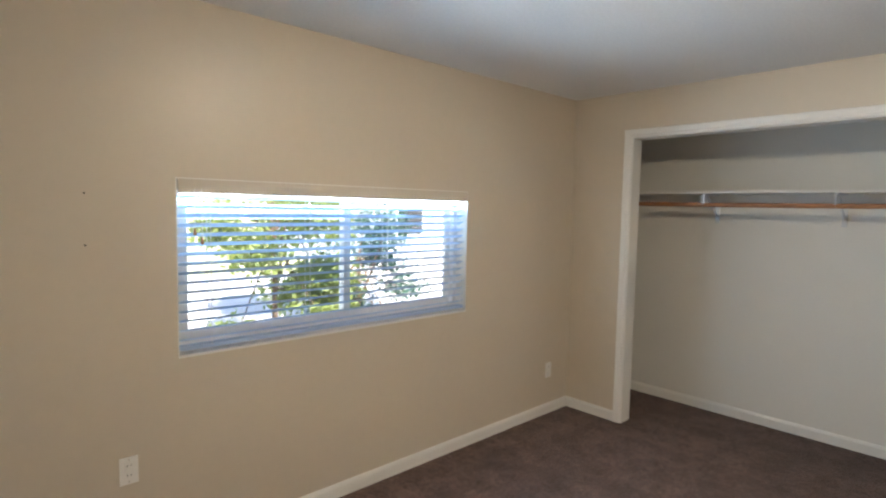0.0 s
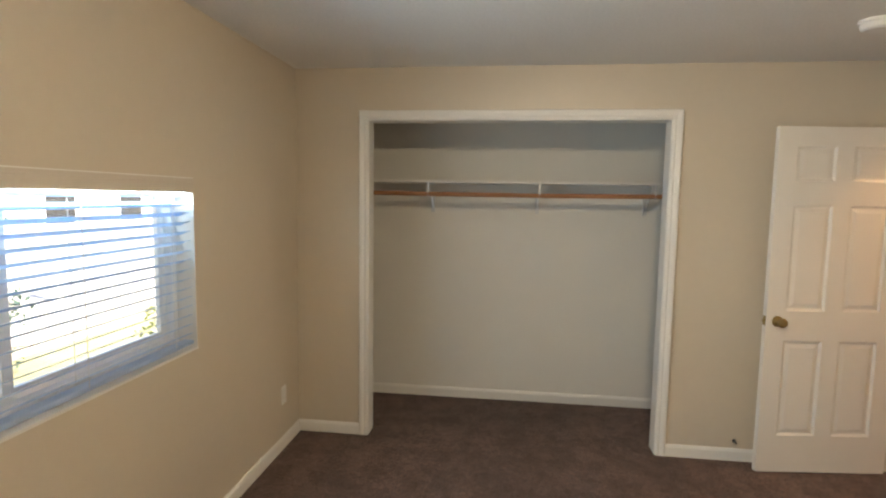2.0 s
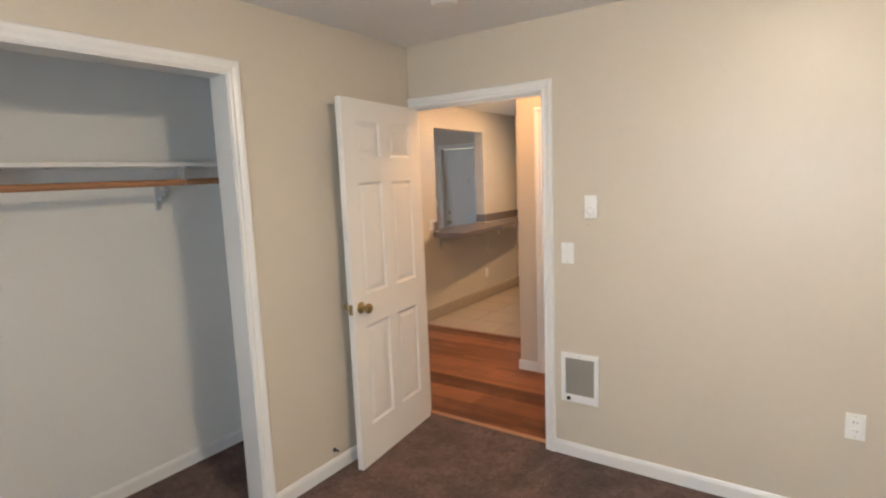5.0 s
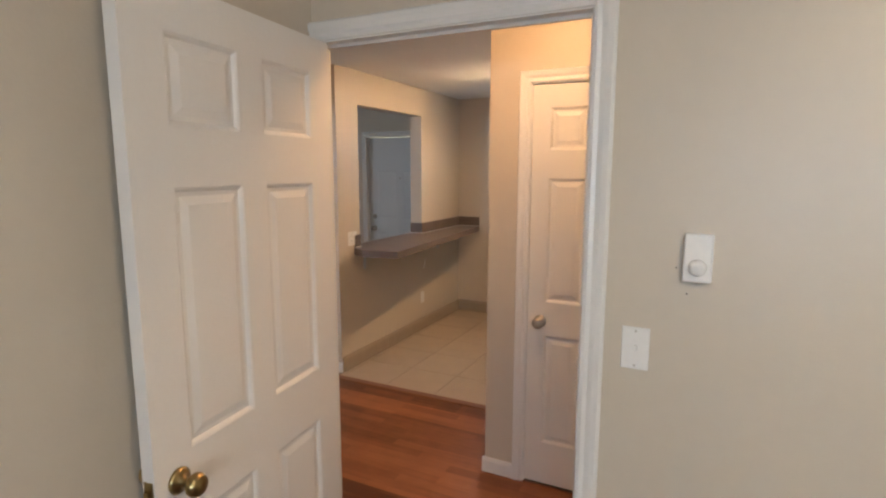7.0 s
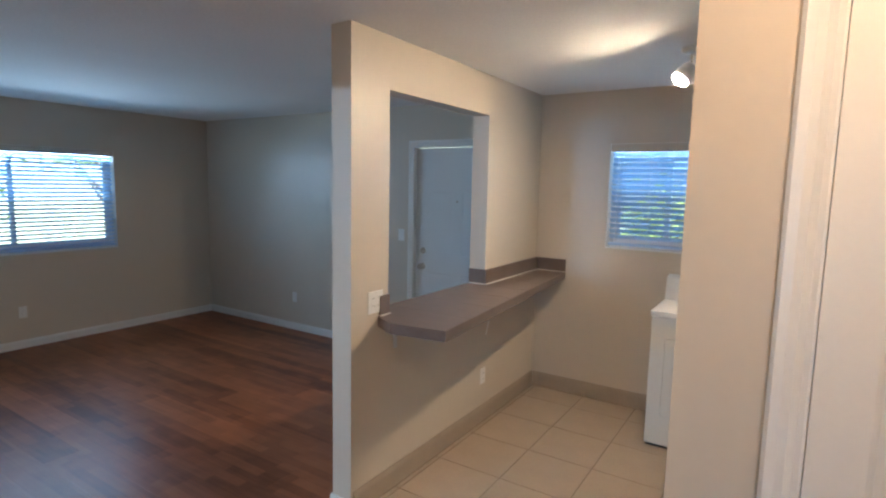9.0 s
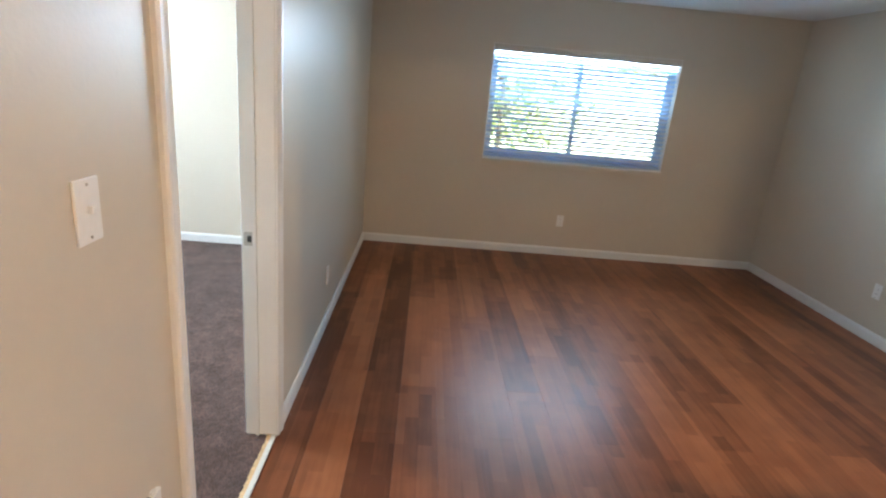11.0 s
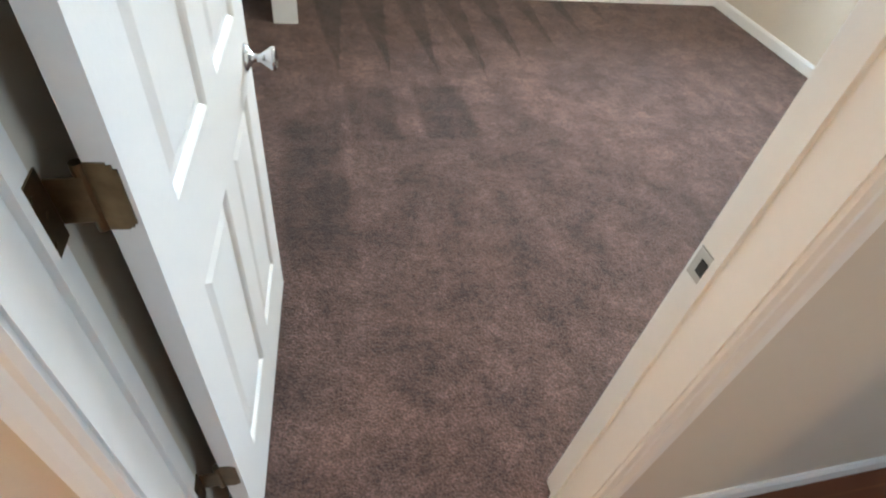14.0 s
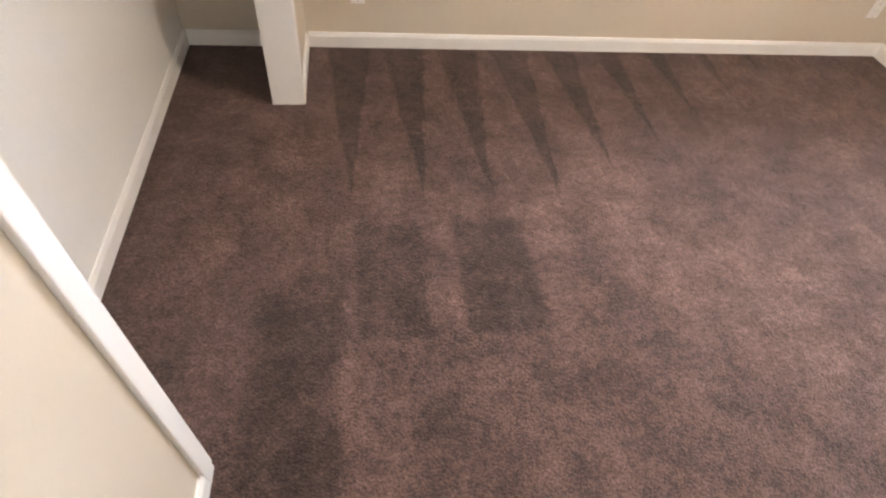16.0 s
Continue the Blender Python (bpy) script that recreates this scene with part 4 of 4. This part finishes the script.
def clip_poly(poly, axis, v, keep):
    out = []
    for i in range(len(poly)):
        p, q = poly[i], poly[(i + 1) % len(poly)]
        ip, iq = keep * (p[axis] - v) >= 0, keep * (q[axis] - v) >= 0
        if ip:
            out.append(p)
        if ip != iq:
            f = (v - p[axis]) / (q[axis] - p[axis])
            out.append((p[0] + f * (q[0] - p[0]), p[1] + f * (q[1] - p[1])))
    return out


main = [(6.862, -2.95), (6.862, -0.88), (6.72, -0.80), (6.42, -0.845), (6.60, -2.95)]
sill_part = [(6.985, -2.045), (6.985, -0.965), (6.862, -0.965), (6.862, -2.045)]
for poly in (main, sill_part):
    y = -2.95
    while y < -0.75:
        cut = clip_poly(clip_poly(poly, 1, y + 0.0015, 1), 1, y + 0.3035, -1)
        if len(cut) > 2:
            bm = bmesh.new()
            lo, hi = [bm.verts.new((px, py, CT - 0.006)) for px, py in cut], [bm.verts.new((px, py, CT)) for px, py in cut]
            bm.faces.new(lo), bm.faces.new(hi)
            for i in range(len(cut)):
                bm.faces.new((lo[i], lo[(i + 1) % len(cut)], hi[(i + 1) % len(cut)], hi[i]))
            part("tile", bm, COUNTER, counter)
        y += 0.305
splash = thing("tile_backsplash", "low brown tile backsplash strips edged with white caulk", "backsplash", kind="structure")
part("strip", boxes((6.848, 6.860, -2.95, -2.047, CT + 0.004, CT + 0.105), bevel=0.002), COUNTER, splash)
part("strip", boxes((6.848, 6.985, -2.045, -2.034, CT + 0.004, CT + 0.105), bevel=0.002), COUNTER, splash)
part("strip", boxes((6.60, 6.848, -2.95, -2.938, CT + 0.004, CT + 0.105), bevel=0.002), COUNTER, splash)
part("strip", boxes((6.848, 6.860, -0.965, -0.885, CT + 0.004, CT + 0.105), bevel=0.002), COUNTER, splash)
part("caulk", boxes((6.842, 6.849, -2.938, -2.034, CT, CT + 0.006), (6.60, 6.848, -2.939, -2.931, CT, CT + 0.006), (6.848, 6.985, -2.035, -2.028, CT, CT + 0.006), (6.840, 6.849, -0.965, -0.885, CT, CT + 0.006)), CAULK, splash, "white caulk line")
for y in (-1.02, -1.7, -2.4):
    part("bracket", boxes((6.848, 6.86, y - 0.012, y + 0.012, CT - 0.20, CT - 0.057), (6.66, 6.86, y - 0.012, y + 0.012, CT - 0.069, CT - 0.057), bevel=0.001), BRACKET, counter, "grey steel shelf bracket")

# A slanted white strip paints the streak of sunlight on the bar wall.
streak_bm = boxes((-0.001, 0.0, -0.009, 0.009, -0.05, 0.05))
tag = tagged(part("paper_tag", streak_bm, PLASTIC), "thin white strip painting a streak of sunlight under the counter", "tag")
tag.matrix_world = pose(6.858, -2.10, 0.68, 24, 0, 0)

dryer = placed("clothes_dryer", "white clothes dryer against the kitchen wall", "dryer", pose(5.46, -2.93, 0))
part("cabinet", boxes((-0.34, 0.34, 0.0, 0.565, 0.02, 0.875), bevel=0.008), APPLIANCE, dryer)
part("top", boxes((-0.345, 0.345, 0.0, 0.585, 0.880, 0.915), bevel=0.008), APPLIANCE, dryer)
bm = bmesh.new()
sec = ((0.0, 0.915), (0.15, 0.915), (0.11, 1.07), (0.03, 1.085), (0.0, 1.08))
ends = [[bm.verts.new((x, y, z)) for y, z in sec] for x in (-0.34, 0.34)]
for i in range(5):
    bm.faces.new((ends[0][i], ends[0][(i + 1) % 5], ends[1][(i + 1) % 5], ends[1][i]))
bm.faces.new(ends[0]), bm.faces.new(ends[1])
part("console", bm, APPLIANCE, dryer, "sloped white control console")
for x in (0.22, -0.18):
    part("dial", lathe(bmesh.new(), (x, 0.133, 0.99), (0, 1, 0.25), ((0.001, 0), (0.030, 0), (0.028, 0.018), (0.001, 0.020)), n=20), NICKEL, dryer, smooth=True)
ddoor = part("door", boxes((-0.23, 0.25, 0.563, 0.580, 0.22, 0.74), bevel=0.012), APPLIANCE, dryer)
part("handle", boxes((0.10, 0.14, 0.578, 0.592, 0.50, 0.60), bevel=0.004), APPLIANCE, ddoor)
part("kick_plate", boxes((-0.33, 0.33, 0.02, 0.545, 0.0, 0.03)), DARK, dryer)

# ---- outdoors ----
bm = bmesh.new()
N = 60
for i in range(N + 1):
    for j in range(N + 1):
        x, y = 6 + 260 * ((i / N - 0.5) * 2) ** 3, 1 + 260 * ((j / N - 0.5) * 2) ** 3
        bm.verts.new((x, y, -0.5 + 0.12 * noise.noise((x * 0.2, y * 0.2, 0))))
bm.verts.ensure_lookup_table()
for i in range(N):
    for j in range(N):
        k = i * (N + 1) + j
        bm.faces.new((bm.verts[k], bm.verts[k + 1], bm.verts[k + N + 2], bm.verts[k + N + 1]))
tagged(part("ground", bm, GROUND), "dry sunlit lawn around the house", "lawn", kind="structure")
tagged(part("pavement", boxes((-20, 40, 9.6, 16.5, -0.6, -0.33)), PAVING), "pale sunlit gravel drive", "drive", kind="structure")


def leafy(name, label, category, x, y, height, spread, leaves, base=0.0, seed=1, trunk=0.09, size=1.0, low=0.35, mat=None):
    """A tapered trunk with limbs, and a crown of many small leaf blades with an uneven outline."""
    rng = random.Random(seed)
    d = placed(name, label, category, pose(x, y, -0.5))
    bm = bmesh.new()
    cylinder(bm, (0, 0, -0.1), (rng.uniform(-0.1, 0.1), rng.uniform(-0.1, 0.1), height * 0.55), trunk, trunk * 0.5, n=10)
    tips = []
    for i in range(9 if low > 0.2 else 22):
        a = rng.uniform(0, 6.28)
        h0 = height * rng.uniform(0.12, 0.55)
        tip = Vector((spread * rng.uniform(0.35, 0.9) * math.cos(a), spread * rng.uniform(0.35, 0.9) * math.sin(a), height * rng.uniform(low, 0.92)))
        cylinder(bm, (0, 0, h0), tip, trunk * 0.4, trunk * 0.1, n=6)
        tips.append(tip)
    part("trunk", bm, BARK, d)
    verts, faces = [], []
    clumps = [t + Vector((rng.gauss(0, 0.3), rng.gauss(0, 0.3), rng.gauss(0, 0.2))) * spread * 0.5 for t in tips for _ in range(5)]
    clumps = [c for c in clumps if c.z > base]
    for i in range(leaves):
        c = clumps[rng.randrange(len(clumps))]
        p = c + Vector((rng.gauss(0, 1), rng.gauss(0, 1), rng.gauss(0, 0.8))) * spread * 0.16
        u = Vector((rng.gauss(0, 1), rng.gauss(0, 1), rng.gauss(0, 0.6))).normalized()
        v = u.cross(Vector((rng.gauss(0, 1), rng.gauss(0, 1), rng.gauss(0, 1)))).normalized()
        s = rng.uniform(0.035, 0.075) * (1 + height / 8) * size
        k = len(verts)
        verts += [p - u * s, p + v * s * 0.45, p + u * s, p - v * s * 0.45]
        faces.append((k, k + 1, k + 2, k + 3))
    me = bpy.data.meshes.new("crown")
    me.from_pydata(verts, [], faces)
    me.materials.append(mat or LEAF)
    crown = new("crown", me)
    crown.parent = d
    return d


leafy("shrub", "tall sunlit yellow-green shrub outside the bedroom window", "shrub", 5.25, 9.7, 4.4, 1.0, 15000, seed=3, trunk=0.045, size=0.70, low=0.03)
leafy("shrub", "dark rounded evergreen shrub beside the tall one", "shrub", 6.85, 10.0, 2.3, 0.85, 9000, seed=5, trunk=0.05, size=0.5, low=0.05, mat=EVERGREEN)
leafy("shrub", "low green shrub by the drive", "shrub", 8.2, 7.6, 0.7, 0.45, 900, seed=6, trunk=0.03, size=0.6, low=0.1)
fence = thing("railing", "white painted yard railing beyond the gravel drive", "railing")
part("top_rail", boxes((8.2, 10.6, 11.4, 11.46, 0.72, 0.80)), TRIM, fence)
for fx in (8.3, 9.4, 10.5):
    part("post", boxes((fx - 0.05, fx + 0.05, 11.38, 11.48, -0.5, 0.72)), TRIM, fence)
leafy("tree", "broad leafy tree outside the living room", "tree", 16.4, 1.4, 4.6, 2.2, 1000, seed=7)
leafy("tree", "leafy tree beyond the living room window", "tree", 19.5, -5.6, 5.0, 2.4, 2600, seed=9)
leafy("tree", "leafy tree beyond the living room window", "tree", 21.0, -1.4, 5.5, 2.8, 2800, seed=11, low=0.15)
leafy("shrub", "dense shrub outside the kitchen window", "shrub", 6.3, -6.2, 2.2, 1.6, 1800, seed=13)


def house(x0, x1, y0, y1, zt, label, face):
    d = thing("house", label, "house")
    part("wall", boxes((x0, x1, y0, y1, -0.6, zt)), SHEATH, d, "grey painted siding wall")
    bm = bmesh.new()
    xm = (y0 + y1) / 2
    e = 0.4
    a = [bm.verts.new(c) for c in ((x0 - e, y0 - e, zt), (x1 + e, y0 - e, zt), (x1 + e, y1 + e, zt), (x0 - e, y1 + e, zt), (x0 - e, xm, zt + 1.5), (x1 + e, xm, zt + 1.5))]
    for f in ((0, 1, 5, 4), (2, 3, 4, 5), (0, 4, 3), (1, 2, 5), (0, 3, 2, 1)):
        bm.faces.new([a[k] for k in f])
    part("roof", bm, ROOFING, d, "dark shingled gable roof")
    n = max(2, int((x1 - x0) / 3))
    for i in range(n):
        cx = x0 + (i + 0.5) * (x1 - x0) / n
        yy = y0 if face < 0 else y1
        wdw = part("window", boxes((cx - 0.6, cx + 0.6, yy - 0.05, yy + 0.05, 0.6, 1.7)), VINYL, d, "white framed window")
        part("pane", boxes((cx - 0.53, cx + 0.53, yy - 0.06, yy + 0.06, 0.67, 1.63)), DARK, wdw)
    return d


house(12.0, 21.0, 16.8, 24.0, 2.6, "low grey neighbouring house with dark roof across the drive", -1)
house(1.0, 11.0, -17.0, -10.5, 2.8, "grey neighbouring house behind the kitchen", 1)


# ---- floor pieces ----
wood = tagged(new("floor_wood"), "reddish oak laminate floor of three-strip boards", "floor", kind="structure")
bw, bl = 0.195, 1.28
rects = [(3.2, 6.0, 1.10, 1.185), (3.2, 11.38, 0.15, 1.10), (5.27, 11.38, -0.55, 0.15), (6.985, 11.38, -2.95, -0.55)]
row = 0
y = -2.95
shapes = {}
while y < 1.185:
    off = (row * 0.43) % bl
    x = 3.2 - off
    while x < 11.38:
        for rx0, rx1, ry0, ry1 in rects:
            a0, a1, b0, b1 = max(x, rx0), min(x + bl, rx1), max(y, ry0), min(y + bw, ry1)
            if a1 - a0 > 0.01 and b1 - b0 > 0.004:
                key = (round(a1 - a0, 3), round(b1 - b0, 3))
                if key not in shapes:
                    w2, d2 = (a1 - a0) / 2 - 0.0001, (b1 - b0) / 2 - 0.0001
                    bm = bmesh.new()
                    c = 0.0005
                    lo = [bm.verts.new(p) for p in ((-w2, -d2, -0.012), (w2, -d2, -0.012), (w2, d2, -0.012), (-w2, d2, -0.012))]
                    mi = [bm.verts.new(p) for p in ((-w2, -d2, -c), (w2, -d2, -c), (w2, d2, -c), (-w2, d2, -c))]
                    hi = [bm.verts.new(p) for p in ((-w2 + c, -d2 + c, 0), (w2 - c, -d2 + c, 0), (w2 - c, d2 - c, 0), (-w2 + c, d2 - c, 0))]
                    for p, q in ((lo, mi), (mi, hi)):
                        for i in range(4):
                            bm.faces.new((p[i], p[(i + 1) % 4], q[(i + 1) % 4], q[i]))
                    bm.faces.new(hi)
                    o = part("plank", bm, PLANK, wood)
                    shapes[key] = o.data
                else:
                    o = new("plank", shapes[key])
                    o.parent = wood
                o.location = ((a0 + a1) / 2, (b0 + b1) / 2, 0)
        x += bl
    y += bw
    row += 1

tagged(part("threshold_strip", boxes((5.27, 6.86, -0.612, -0.550, -0.012, 0.006), bevel=0.004), material("dark_wood_reducer", (0.20, 0.075, 0.035), rough=0.4, var=0.2, scale=9, fine=60, fine_var=0.1)),
       "dark reddish wood strip between laminate and kitchen tiles", "threshold", kind="structure")
tiles = tagged(new("floor_tile"), "square tan ceramic kitchen floor tiles", "floor", kind="structure")
ts = 0.415
shapes = {}
ix = 0
x = 6.40 + 2 * ts
while x > 3.2:
    y = -0.605
    while y > -2.95:
        a0, a1, b0, b1 = max(x - ts, 3.3), min(x, 6.847), max(y - ts, -2.937), y
        if a1 - a0 > 0.01 and b1 - b0 > 0.01 and not (a0 < 5.3 and b1 > -0.6):
            key = (round(a1 - a0, 3), round(b1 - b0, 3))
            if key not in shapes:
                w2, d2 = (a1 - a0) / 2 - 0.0025, (b1 - b0) / 2 - 0.0025
                o = part("tile", boxes((-w2, w2, -d2, d2, -0.012, 0.0), bevel=0.0015), TILE, tiles)
                shapes[key] = o.data
            else:
                o = new("tile", shapes[key])
                o.parent = tiles
            o.location = ((a0 + a1) / 2, (b0 + b1) / 2, 0)
        y -= ts
    x -= ts
tagged(part("floor_grout", boxes((3.2, 6.86, -2.95, -0.55, -0.012, -0.003)), FLOOR_GROUT), "brown grout bed between kitchen tiles", "grout", kind="structure")
